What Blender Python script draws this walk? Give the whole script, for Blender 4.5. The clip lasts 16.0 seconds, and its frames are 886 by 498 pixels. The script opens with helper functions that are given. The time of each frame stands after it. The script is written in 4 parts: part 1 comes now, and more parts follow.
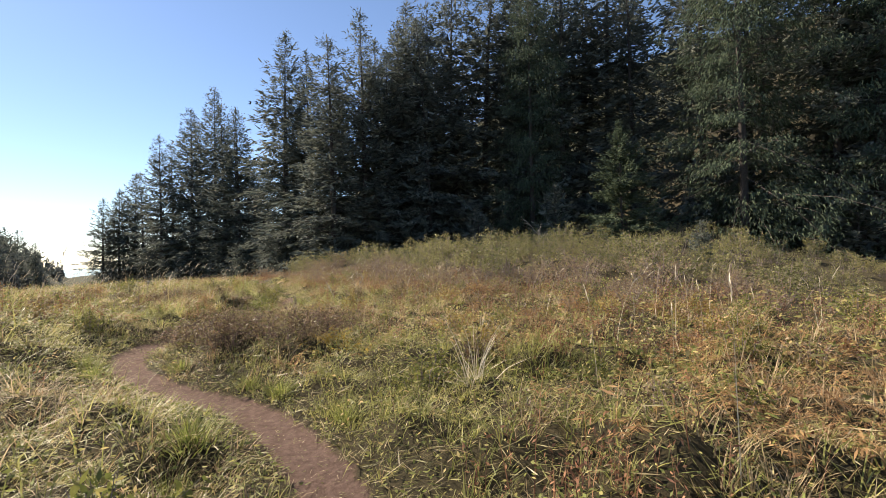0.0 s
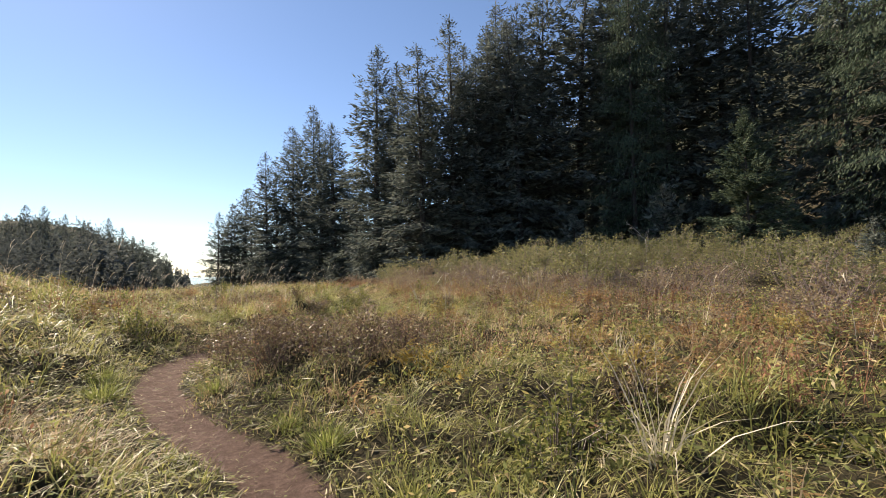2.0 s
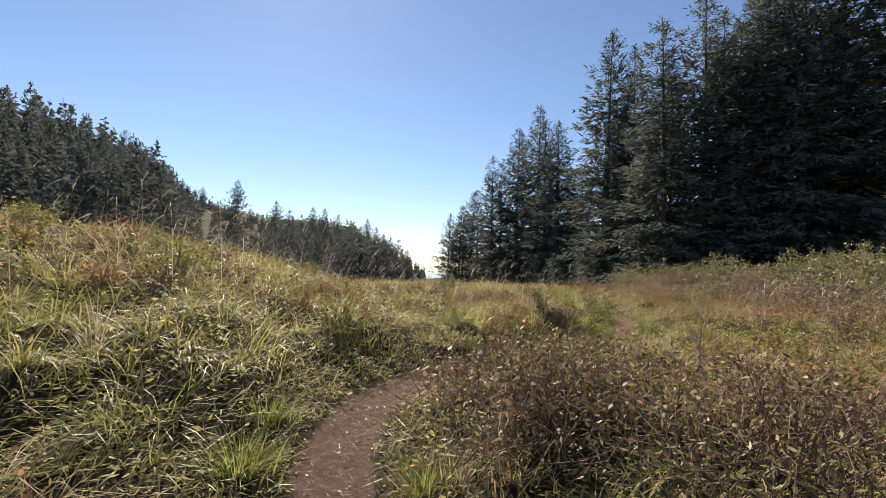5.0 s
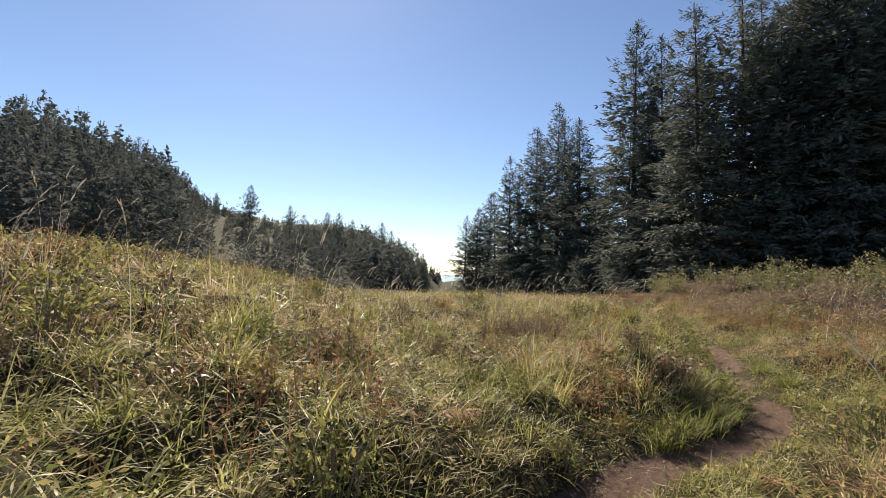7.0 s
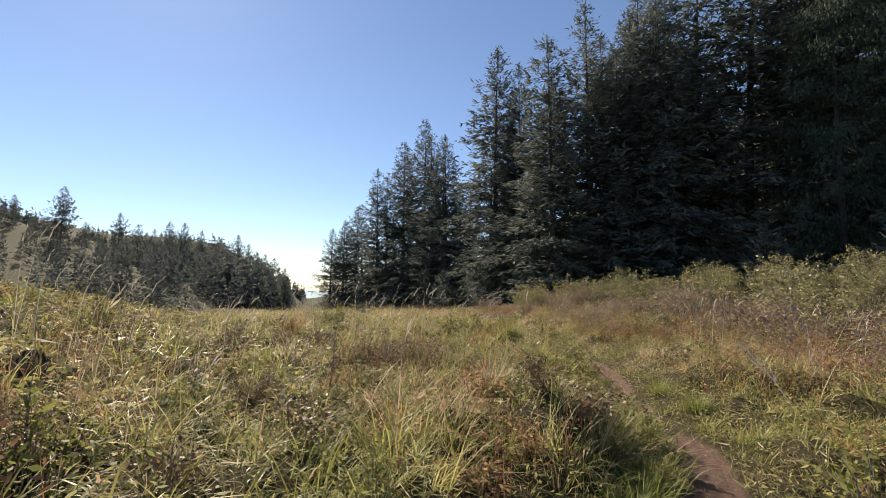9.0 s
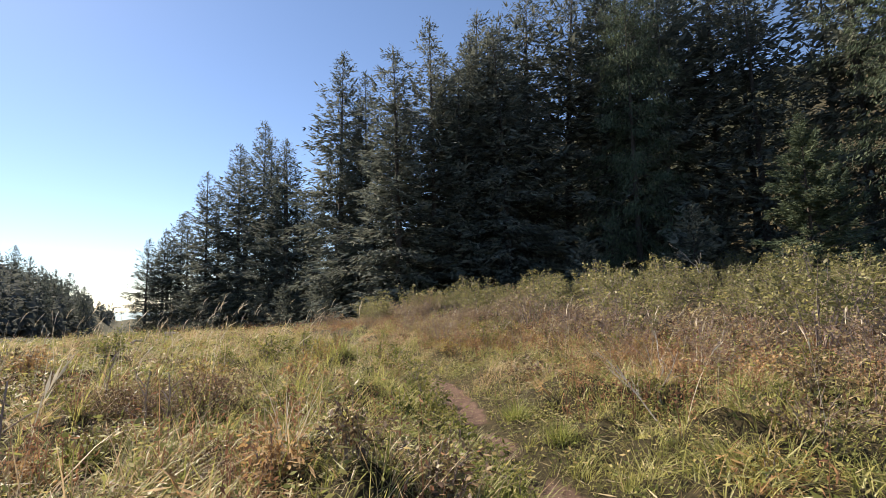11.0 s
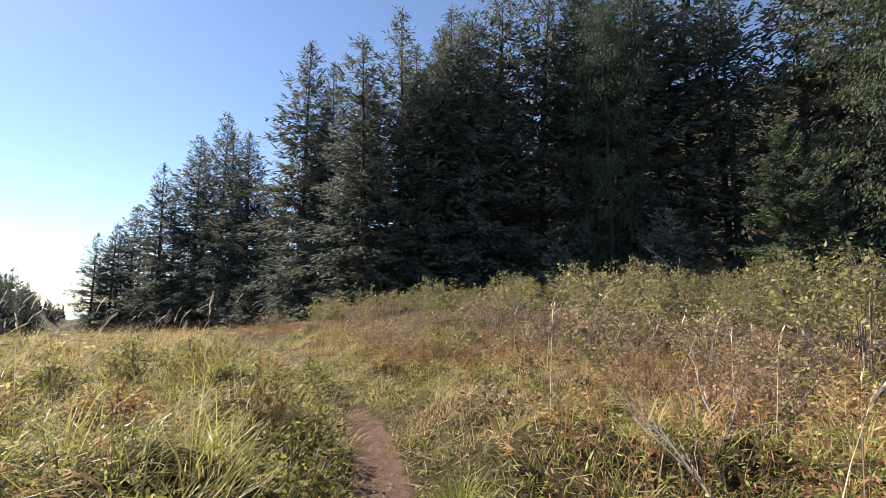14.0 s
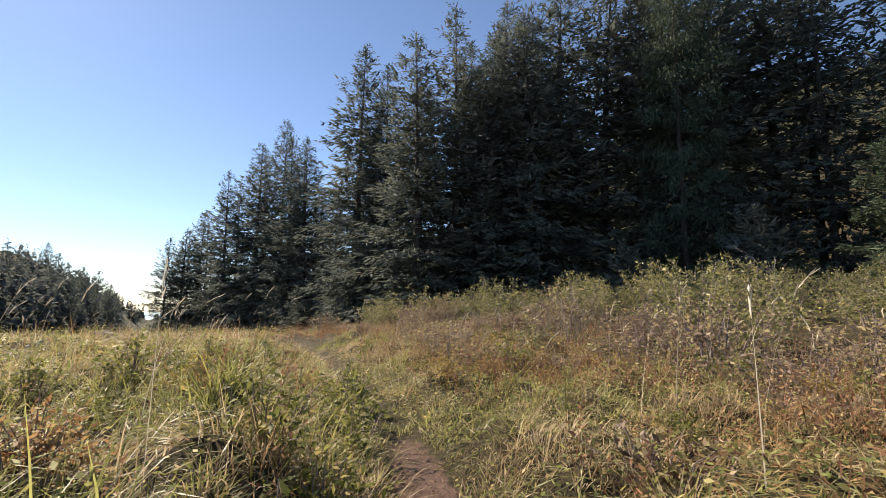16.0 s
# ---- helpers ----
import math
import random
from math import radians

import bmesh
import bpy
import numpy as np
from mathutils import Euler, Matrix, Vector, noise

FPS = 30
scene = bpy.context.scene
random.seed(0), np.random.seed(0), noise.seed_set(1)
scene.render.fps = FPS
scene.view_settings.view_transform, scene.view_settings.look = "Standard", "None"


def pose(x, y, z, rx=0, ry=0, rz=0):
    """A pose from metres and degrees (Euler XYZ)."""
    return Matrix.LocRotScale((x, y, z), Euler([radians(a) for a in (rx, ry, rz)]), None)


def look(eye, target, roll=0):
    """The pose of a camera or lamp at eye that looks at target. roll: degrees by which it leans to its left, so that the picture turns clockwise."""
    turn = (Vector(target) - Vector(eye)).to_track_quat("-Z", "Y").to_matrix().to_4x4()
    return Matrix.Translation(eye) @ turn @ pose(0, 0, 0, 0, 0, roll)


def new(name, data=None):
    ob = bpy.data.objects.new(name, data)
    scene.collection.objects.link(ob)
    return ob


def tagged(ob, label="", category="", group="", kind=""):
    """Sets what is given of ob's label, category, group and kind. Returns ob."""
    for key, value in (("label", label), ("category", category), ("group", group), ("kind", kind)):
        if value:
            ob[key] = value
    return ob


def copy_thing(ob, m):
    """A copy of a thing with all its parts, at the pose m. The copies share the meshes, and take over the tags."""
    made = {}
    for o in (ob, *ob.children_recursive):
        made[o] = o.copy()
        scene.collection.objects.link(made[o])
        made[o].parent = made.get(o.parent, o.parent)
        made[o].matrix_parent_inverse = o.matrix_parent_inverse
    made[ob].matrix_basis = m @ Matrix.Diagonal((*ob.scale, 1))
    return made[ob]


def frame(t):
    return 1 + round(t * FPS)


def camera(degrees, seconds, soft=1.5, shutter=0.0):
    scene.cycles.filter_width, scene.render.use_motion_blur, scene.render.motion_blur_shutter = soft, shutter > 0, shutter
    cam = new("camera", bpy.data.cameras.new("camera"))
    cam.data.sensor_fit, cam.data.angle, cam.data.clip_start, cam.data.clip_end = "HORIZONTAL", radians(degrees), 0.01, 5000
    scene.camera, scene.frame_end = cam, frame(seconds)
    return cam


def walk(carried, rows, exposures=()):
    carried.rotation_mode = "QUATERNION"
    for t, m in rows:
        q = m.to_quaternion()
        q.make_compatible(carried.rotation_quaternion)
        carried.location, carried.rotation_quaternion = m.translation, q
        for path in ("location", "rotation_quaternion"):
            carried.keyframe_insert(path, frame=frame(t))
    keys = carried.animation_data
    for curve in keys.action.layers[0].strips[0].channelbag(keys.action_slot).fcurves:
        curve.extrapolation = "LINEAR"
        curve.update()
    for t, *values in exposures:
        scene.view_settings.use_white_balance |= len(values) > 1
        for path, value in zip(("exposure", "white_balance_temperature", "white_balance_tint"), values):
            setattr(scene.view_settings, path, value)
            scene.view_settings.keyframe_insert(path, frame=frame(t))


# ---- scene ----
cam = camera(87.24, 16.0, 0.7)
PATH = [
    (0, look((-0.000, 0.000, 1.724), (6.204, 7.843, 1.795), -1.42)),
    (0.5, look((0.294, 0.500, 1.670), (6.288, 8.504, 1.779), -1.28)),
    (1, look((0.618, 0.990, 1.600), (6.358, 9.177, 1.760), -1.15)),
    (1.5, look((0.857, 1.528, 1.532), (6.187, 9.987, 1.731), -1.10)),
    (2, look((1.061, 2.020, 1.438), (5.688, 10.878, 1.789), -1.16)),
    (2.5, look((1.175, 2.550, 1.413), (4.950, 11.801, 1.811), -0.04)),
    (3, look((1.308, 3.059, 1.345), (4.165, 12.635, 1.715), 0.57)),
    (3.5, look((1.327, 3.562, 1.325), (3.243, 13.370, 1.696), 0.90)),
    (4, look((1.333, 4.100, 1.296), (2.437, 14.031, 1.688), 1.25)),
    (4.5, look((1.266, 4.666, 1.313), (1.741, 14.647, 1.696), 1.59)),
    (5, look((1.199, 5.250, 1.313), (1.378, 15.241, 1.693), 1.93)),
    (7.3, look((0.780, 8.536, 1.672), (0.633, 18.525, 2.115), 1.33)),
    (7.5, look((0.780, 8.781, 1.676), (0.741, 18.771, 2.134), 1.07)),
    (8, look((0.844, 9.332, 1.648), (1.701, 19.279, 2.223), 0.92)),
    (8.5, look((0.966, 9.812, 1.610), (2.723, 19.632, 2.302), 0.66)),
    (9, look((1.190, 10.236, 1.580), (3.827, 19.849, 2.371), 0.44)),
    (9.5, look((1.434, 10.631, 1.528), (4.947, 19.949, 2.447), -0.04)),
    (10, look((1.703, 11.005, 1.493), (6.127, 19.918, 2.482), -0.48)),
    (12.5, look((2.969, 12.730, 1.598), (9.102, 20.557, 2.663), -1.51)),
    (13, look((3.374, 13.017, 1.541), (9.589, 20.776, 2.622), -1.13)),
    (13.5, look((3.744, 13.338, 1.445), (9.926, 21.121, 2.543), -0.68)),
    (14, look((4.108, 13.683, 1.398), (10.152, 21.568, 2.534), -0.19)),
    (14.5, look((4.415, 14.056, 1.343), (10.279, 22.073, 2.503), 0.08)),
    (15, look((4.650, 14.461, 1.331), (10.265, 22.653, 2.502), 0.44)),
    (15.5, look((4.844, 14.860, 1.286), (10.191, 23.223, 2.503), 0.42)),
    (16, look((4.989, 15.319, 1.259), (10.080, 23.837, 2.501), 0.48)),
]
EXPOSURES = [(t, v, 7050, 14) for t, v in ((0.0, 1.27), (1.5, 1.2), (3.5, 0.98), (5.0, 0.95), (7.5, 0.95), (9.0, 0.98), (10.0, 1.08), (12.5, 1.42), (14.5, 1.38), (16.0, 1.18))]
walk(cam, PATH, EXPOSURES)

# ---------- light ----------
SUN_AZ, SUN_EL = -18.0, 39.0            # degrees from +y towards +x, and up
az, el = radians(SUN_AZ), radians(SUN_EL)
world = bpy.data.worlds.new("sky")
scene.world = world
world.use_nodes = True
wn, wl = world.node_tree.nodes, world.node_tree.links
sky = wn.new("ShaderNodeTexSky")
sky.sky_type, sky.sun_disc = "NISHITA", False
sky.sun_elevation, sky.sun_rotation = el, az
sky.air_density, sky.dust_density, sky.ozone_density = 0.88, 0.08, 4.3
wl.new(sky.outputs[0], wn["Background"].inputs["Color"])
wn["Background"].inputs["Strength"].default_value = 0.075
sun = new("sun", bpy.data.lights.new("sun", "SUN"))
sun.data.energy, sun.data.angle, sun.data.color = 5.0, radians(0.53), (1.0, 0.90, 0.75)
sun.matrix_world = look((math.sin(az) * math.cos(el) * 90, math.cos(az) * math.cos(el) * 90, math.sin(el) * 90), (0, 0, 0))

rng = np.random.default_rng(7)


# ---------- materials ----------
def shader(name, rough=0.7):
    m = bpy.data.materials.new(name)
    m.use_nodes = True
    n, l = m.node_tree.nodes, m.node_tree.links
    b = n["Principled BSDF"]
    b.inputs["Roughness"].default_value = rough
    b.inputs["Specular IOR Level"].default_value = 0.3
    return m, n, l, b


def ramp_node(n, stops):
    r = n.new("ShaderNodeValToRGB")
    els = r.color_ramp.elements
    while len(els) < len(stops):
        els.new(0.5)
    for e, (p, c) in zip(els, stops):
        e.position, e.color = p, (*c, 1)
    return r


def noise_node(n, l, scale, detail=3.0, rough=0.6):
    tc = n.new("ShaderNodeNewGeometry")
    t = n.new("ShaderNodeTexNoise")
    t.inputs["Scale"].default_value, t.inputs["Detail"].default_value, t.inputs["Roughness"].default_value = scale, detail, rough
    l.new(tc.outputs["Position"], t.inputs["Vector"])
    return t


def leaf_material(name, stops, trans=0.35, rough=0.55, patch=0.5, patch_scale=0.35, spec=0.3):
    """Foliage: a colour for each blade or leaf, drifting in patches, with light shining through."""
    m, n, l, b = shader(name, rough)
    b.inputs["Specular IOR Level"].default_value = spec
    g = n.new("ShaderNodeNewGeometry")
    big = noise_node(n, l, patch_scale, 2.0)
    stretch = n.new("ShaderNodeMapRange")
    stretch.inputs["From Min"].default_value, stretch.inputs["From Max"].default_value = 0.3, 0.7
    l.new(big.outputs["Fac"], stretch.inputs["Value"])
    mix = n.new("ShaderNodeMix")
    mix.inputs["Factor"].default_value = patch
    l.new(g.outputs["Random Per Island"], mix.inputs["A"])
    l.new(stretch.outputs["Result"], mix.inputs["B"])
    r = ramp_node(n, stops)
    l.new(mix.outputs["Result"], r.inputs["Fac"])
    fine = noise_node(n, l, 40.0, 2.0)
    hsv = n.new("ShaderNodeHueSaturation")
    vr = n.new("ShaderNodeMapRange")
    vr.inputs["To Min"].default_value, vr.inputs["To Max"].default_value = 0.7, 1.3
    l.new(fine.outputs["Fac"], vr.inputs["Value"])
    l.new(vr.outputs["Result"], hsv.inputs["Value"])
    l.new(r.outputs["Color"], hsv.inputs["Color"])
    l.new(hsv.outputs["Color"], b.inputs["Base Color"])
    t = n.new("ShaderNodeBsdfTranslucent")
    l.new(hsv.outputs["Color"], t.inputs["Color"])
    mx = n.new("ShaderNodeMixShader")
    mx.inputs["Fac"].default_value = trans
    l.new(b.outputs["BSDF"], mx.inputs[1])
    l.new(t.outputs["BSDF"], mx.inputs[2])
    l.new(mx.outputs["Shader"], n["Material Output"].inputs["Surface"])
    return m


def bark_material(name, dark, light, scale=6.0):
    m, n, l, b = shader(name, 0.9)
    t = noise_node(n, l, scale, 6.0, 0.7)
    r = ramp_node(n, [(0.3, dark), (0.7, light)])
    l.new(t.outputs["Fac"], r.inputs["Fac"])
    l.new(r.outputs["Color"], b.inputs["Base Color"])
    bump = n.new("ShaderNodeBump")
    bump.inputs["Strength"].default_value, bump.inputs["Distance"].default_value = 0.6, 0.03
    l.new(t.outputs["Fac"], bump.inputs["Height"])
    l.new(bump.outputs["Normal"], b.inputs["Normal"])
    return m


def ground_material():
    """Meadow soil under the grass; trodden reddish-brown earth along the trail; darker green-brown ground farther off.
    """
    m, n, l, b = shader("meadow_soil", 0.95)
    b.inputs["Specular IOR Level"].default_value = 0.12
    a = noise_node(n, l, 6.0, 10.0, 0.8)
    soil = ramp_node(n, [(0.25, (0.030, 0.026, 0.016)), (0.5, (0.060, 0.052, 0.030)), (0.75, (0.125, 0.098, 0.055))])
    l.new(a.outputs["Fac"], soil.inputs["Fac"])
    f = noise_node(n, l, 11.0, 12.0, 0.85)
    dirt = ramp_node(n, [(0.22, (0.062, 0.040, 0.032)), (0.5, (0.155, 0.103, 0.083)), (0.75, (0.29, 0.205, 0.168))])
    l.new(f.outputs["Fac"], dirt.inputs["Fac"])
    at = n.new("ShaderNodeAttribute")
    at.attribute_name = "trodden"
    edge = noise_node(n, l, 7.0, 5.0, 0.7)
    add = n.new("ShaderNodeMath")
    add.operation = "MULTIPLY_ADD"
    l.new(edge.outputs["Fac"], add.inputs[0])
    add.inputs[1].default_value = 0.9
    l.new(at.outputs["Fac"], add.inputs[2])
    mr = n.new("ShaderNodeMapRange")
    mr.inputs["From Min"].default_value, mr.inputs["From Max"].default_value = 0.85, 1.05
    l.new(add.outputs["Value"], mr.inputs["Value"])
    mx = n.new("ShaderNodeMix")
    mx.data_type = "RGBA"
    l.new(mr.outputs["Result"], mx.inputs["Factor"])
    # beyond the meadow the ground turns darker and greener, save on one hilltop
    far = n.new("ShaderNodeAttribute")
    far.attribute_name = "far_cover"
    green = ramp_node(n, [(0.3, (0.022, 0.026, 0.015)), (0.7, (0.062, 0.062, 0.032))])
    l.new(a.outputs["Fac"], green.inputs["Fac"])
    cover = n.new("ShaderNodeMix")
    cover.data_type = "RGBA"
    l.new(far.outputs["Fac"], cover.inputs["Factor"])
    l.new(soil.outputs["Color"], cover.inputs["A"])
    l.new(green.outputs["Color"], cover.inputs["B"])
    l.new(cover.outputs["Result"], mx.inputs["A"])
    l.new(dirt.outputs["Color"], mx.inputs["B"])
    l.new(mx.outputs["Result"], b.inputs["Base Color"])
    bump = n.new("ShaderNodeBump")
    bump.inputs["Strength"].default_value, bump.inputs["Distance"].default_value = 1.0, 0.06
    l.new(f.outputs["Fac"], bump.inputs["Height"])
    l.new(bump.outputs["Normal"], b.inputs["Normal"])
    return m


M_SOIL = ground_material()
M_GRASS = leaf_material("green_grass", [(0.0, (0.055, 0.0638, 0.022)), (0.3, (0.193, 0.209, 0.0594)), (0.7, (0.396, 0.38, 0.132)), (1.0, (0.52, 0.475, 0.22))], 0.45, 0.44, 0.5, 1.1, 0.3)
M_DRY = leaf_material("dry_grass", [(0.0, (0.11, 0.07, 0.042)), (0.45, (0.40, 0.29, 0.165)), (1.0, (0.66, 0.555, 0.37))], 0.42, 0.55, 0.45, 0.9)
M_FERN = leaf_material("bracken", [(0.0, (0.11, 0.06, 0.032)), (0.35, (0.27, 0.155, 0.075)), (0.7, (0.43, 0.28, 0.125)), (1.0, (0.55, 0.43, 0.22))], 0.42, 0.7, 0.35, 0.9)
M_YFERN = leaf_material("yellow_bracken", [(0.0, (0.36, 0.22, 0.04)), (1.0, (0.56, 0.42, 0.08))], 0.45, 0.7, 0.3)
M_HERB = leaf_material("herb_leaf", [(0.0, (0.0822, 0.0897, 0.0329)), (0.4, (0.209, 0.239, 0.0747)), (0.7, (0.374, 0.344, 0.128)), (1.0, (0.628, 0.448, 0.239))], 0.42, 0.6, 0.3, 0.7, 0.15)
M_BRAMBLE = leaf_material("bramble_leaf", [(0.0, (0.05, 0.0325, 0.0225)), (0.35, (0.138, 0.0875, 0.0562)), (0.6, (0.175, 0.163, 0.0562)), (0.85, (0.375, 0.275, 0.163)), (1.0, (0.5, 0.225, 0.112))], 0.3, 0.5, 0.2, 1.2)
M_SHRUB_G = leaf_material("shrub_leaf", [(0.0, (0.065, 0.072, 0.03)), (0.5, (0.20, 0.20, 0.085)), (0.85, (0.34, 0.315, 0.13)), (1.0, (0.46, 0.37, 0.17))], 0.42, 0.5, 0.35, 0.25)
M_SHRUB_B = leaf_material("brown_shrub_leaf", [(0.0, (0.10, 0.065, 0.056)), (0.45, (0.25, 0.18, 0.125)), (0.8, (0.36, 0.31, 0.15)), (1.0, (0.52, 0.40, 0.22))], 0.42, 0.55, 0.35, 0.3)
M_NEEDLE = leaf_material("spruce_needles", [(0.0, (0.050, 0.060, 0.052)), (0.5, (0.128, 0.148, 0.128)), (0.85, (0.21, 0.228, 0.19)), (1.0, (0.28, 0.27, 0.215))], 0.3, 0.85, 0.3, 0.12, 0.08)
M_NEEDLE_L = leaf_material("fir_needles", [(0.0, (0.0255, 0.0391, 0.0289)), (0.5, (0.0748, 0.104, 0.068)), (1.0, (0.145, 0.178, 0.111))], 0.25, 0.85, 0.3, 0.3, 0.08)
# needles of the far slope: aerial haze is mixed into this greyer, bluer colour
M_WOODS = leaf_material("hazed_needles", [(0.0, (0.0648, 0.0756, 0.072)), (0.6, (0.135, 0.15, 0.14)), (1.0, (0.212, 0.216, 0.18))], 0.28, 0.85, 0.65, 0.12, 0.05)
M_BARK = bark_material("spruce_bark", (0.035, 0.030, 0.027), (0.095, 0.082, 0.075))
M_TWIG = bark_material("twig_bark", (0.12, 0.09, 0.08), (0.38, 0.31, 0.285), 14.0)
M_CANE = bark_material("bramble_cane", (0.085, 0.052, 0.044), (0.25, 0.175, 0.145), 14.0)
M_GREYWOOD = bark_material("weathered_wood", (0.20, 0.185, 0.165), (0.46, 0.43, 0.39), 9.0)
M_STRAW = leaf_material("straw", [(0.0, (0.44, 0.37, 0.26)), (1.0, (0.70, 0.64, 0.52))], 0.2, 0.6, 0.2)


# ---------- mesh helpers ----------
def quads_mesh(name, v, q, material):
    """A mesh from an array of corners and an array of four-cornered faces."""
    me = bpy.data.meshes.new(name)
    v, q = np.asarray(v, dtype=np.float32).reshape(-1, 3), np.asarray(q, dtype=np.int32).reshape(-1, 4)
    me.vertices.add(len(v))
    me.vertices.foreach_set("co", v.ravel())
    me.loops.add(q.size)
    me.loops.foreach_set("vertex_index", q.ravel())
    me.polygons.add(len(q))
    me.polygons.foreach_set("loop_start", np.arange(0, q.size, 4, dtype=np.int32))
    me.polygons.foreach_set("loop_total", np.full(len(q), 4, dtype=np.int32))
    me.materials.append(material)
    me.update(calc_edges=True)
    return me


def joined(pieces):
    """Joins (corners, faces) pairs into one."""
    vs, qs, k = [], [], 0
    for v, q in pieces:
        v = np.asarray(v, dtype=float).reshape(-1, 3)
        vs.append(v)
        qs.append(np.asarray(q, dtype=int).reshape(-1, 4) + k)
        k += len(v)
    return np.concatenate(vs), np.concatenate(qs)


def part(name, piece, material, parent, label=""):
    ob = new(name, quads_mesh(name, piece[0], piece[1], material))
    ob.parent = parent
    return tagged(ob, label) if label else ob


def unit(a):
    return a / np.maximum(np.linalg.norm(a, axis=-1, keepdims=True), 1e-9)


def blades(root, turn, length, width, lean, bend, segs):
    """Curved, tapering blades: each leans away along its turn and bends over towards its tip."""
    n = len(root)
    d = np.stack([np.cos(turn), np.sin(turn), 0 * turn], 1)
    tw = turn + np.pi / 2 + rng.normal(0, 0.5, n)
    side = np.stack([np.cos(tw), np.sin(tw), 0 * tw], 1)
    p = root.copy()
    rows = []
    for k in range(segs + 1):
        w = width * (1 - (k / segs) ** 1.6 * 0.92) * 0.5
        rows.append(p - side * w[:, None])
        rows.append(p + side * w[:, None])
        th = lean + bend * (k + 0.5) / segs
        p = p + (length / segs)[:, None] * (d * np.sin(th)[:, None] + np.array([0, 0, 1.0]) * np.cos(th)[:, None])
    v = np.stack(rows, 1).reshape(-1, 3)
    base = np.arange(n)[:, None] * (2 * (segs + 1))
    q = np.stack([np.stack([base[:, 0] + 2 * k, base[:, 0] + 2 * k + 1, base[:, 0] + 2 * k + 3, base[:, 0] + 2 * k + 2], 1) for k in range(segs)], 1).reshape(-1, 4)
    return v, q


def leaves(p, axis, normal, length, width, belly=0.45):
    """Pointed leaves (a kite each) that start at p and run along axis."""
    axis = unit(axis)
    side = unit(np.cross(axis, normal))
    length, width = np.broadcast_to(length, len(p))[:, None], np.broadcast_to(width, len(p))[:, None]
    mid = p + axis * length * belly
    v = np.stack([p, mid - side * width / 2, p + axis * length, mid + side * width / 2], 1).reshape(-1, 3)
    return v, np.arange(len(p) * 4).reshape(-1, 4)


def stick(points, radii, sides=4):
    """A tapered stem along a line of points."""
    pts, rad = np.asarray(points, float), np.asarray(radii, float)
    t = unit(np.gradient(pts, axis=0))
    ref = np.array([0.31, 0.17, 0.9]) if abs(t[0, 2]) < 0.8 else np.array([1.0, 0.2, 0.1])
    u = unit(np.cross(t, ref))
    w = np.cross(t, u)
    a = np.arange(sides) * 2 * np.pi / sides
    ring = pts[:, None] + rad[:, None, None] * (u[:, None] * np.cos(a)[None, :, None] + w[:, None] * np.sin(a)[None, :, None])
    k, s = np.meshgrid(np.arange(len(pts) - 1), np.arange(sides), indexing="ij")
    q = np.stack([k * sides + s, k * sides + (s + 1) % sides, (k + 1) * sides + (s + 1) % sides, (k + 1) * sides + s], -1)
    return ring.reshape(-1, 3), q.reshape(-1, 4)


def wave(x, y, size, seed):
    """Smooth random field of about -1 to 1, with features of that size in metres."""
    r = np.random.default_rng(seed)
    s = 0.0
    for k in range(7):
        f = 2 * np.pi / size * r.uniform(0.6, 1.7)
        a = r.uniform(0, 2 * np.pi)
        s = s + np.sin((x * np.cos(a) + y * np.sin(a)) * f + r.uniform(0, 6.28))
    return s / 3.2


def smooth(a, b, x):
    t = np.clip((x - a) / (b - a), 0, 1)
    return t * t * (3 - 2 * t)


# ---------- the lie of the land ----------
TRAIL = np.array([(-1.6, -4.0), (-0.4, -0.8), (0.55, 1.0), (1.25, 2.4), (1.52, 3.4), (1.58, 4.6), (1.5, 5.6), (1.1, 6.55), (0.78, 7.4), (0.6, 8.4),
                  (0.66, 9.3), (1.05, 10.3), (1.75, 11.5), (2.6, 12.3), (3.4, 12.65), (4.25, 13.3), (4.85, 14.05), (5.17, 14.95), (5.55, 16.0),
                  (6.15, 17.2), (6.7, 18.4), (7.15, 19.7), (7.5, 21.2), (8.0, 23.7), (8.6, 27.0), (8.9, 31.0)])


def trail_distance(x, y):
    best = np.full(np.shape(x), 1e9)
    for (ax, ay), (bx, by) in zip(TRAIL[:-1], TRAIL[1:]):
        dx, dy = bx - ax, by - ay
        t = np.clip(((x - ax) * dx + (y - ay) * dy) / (dx * dx + dy * dy), 0, 1)
        best = np.minimum(best, np.hypot(x - ax - t * dx, y - ay - t * dy))
    return best


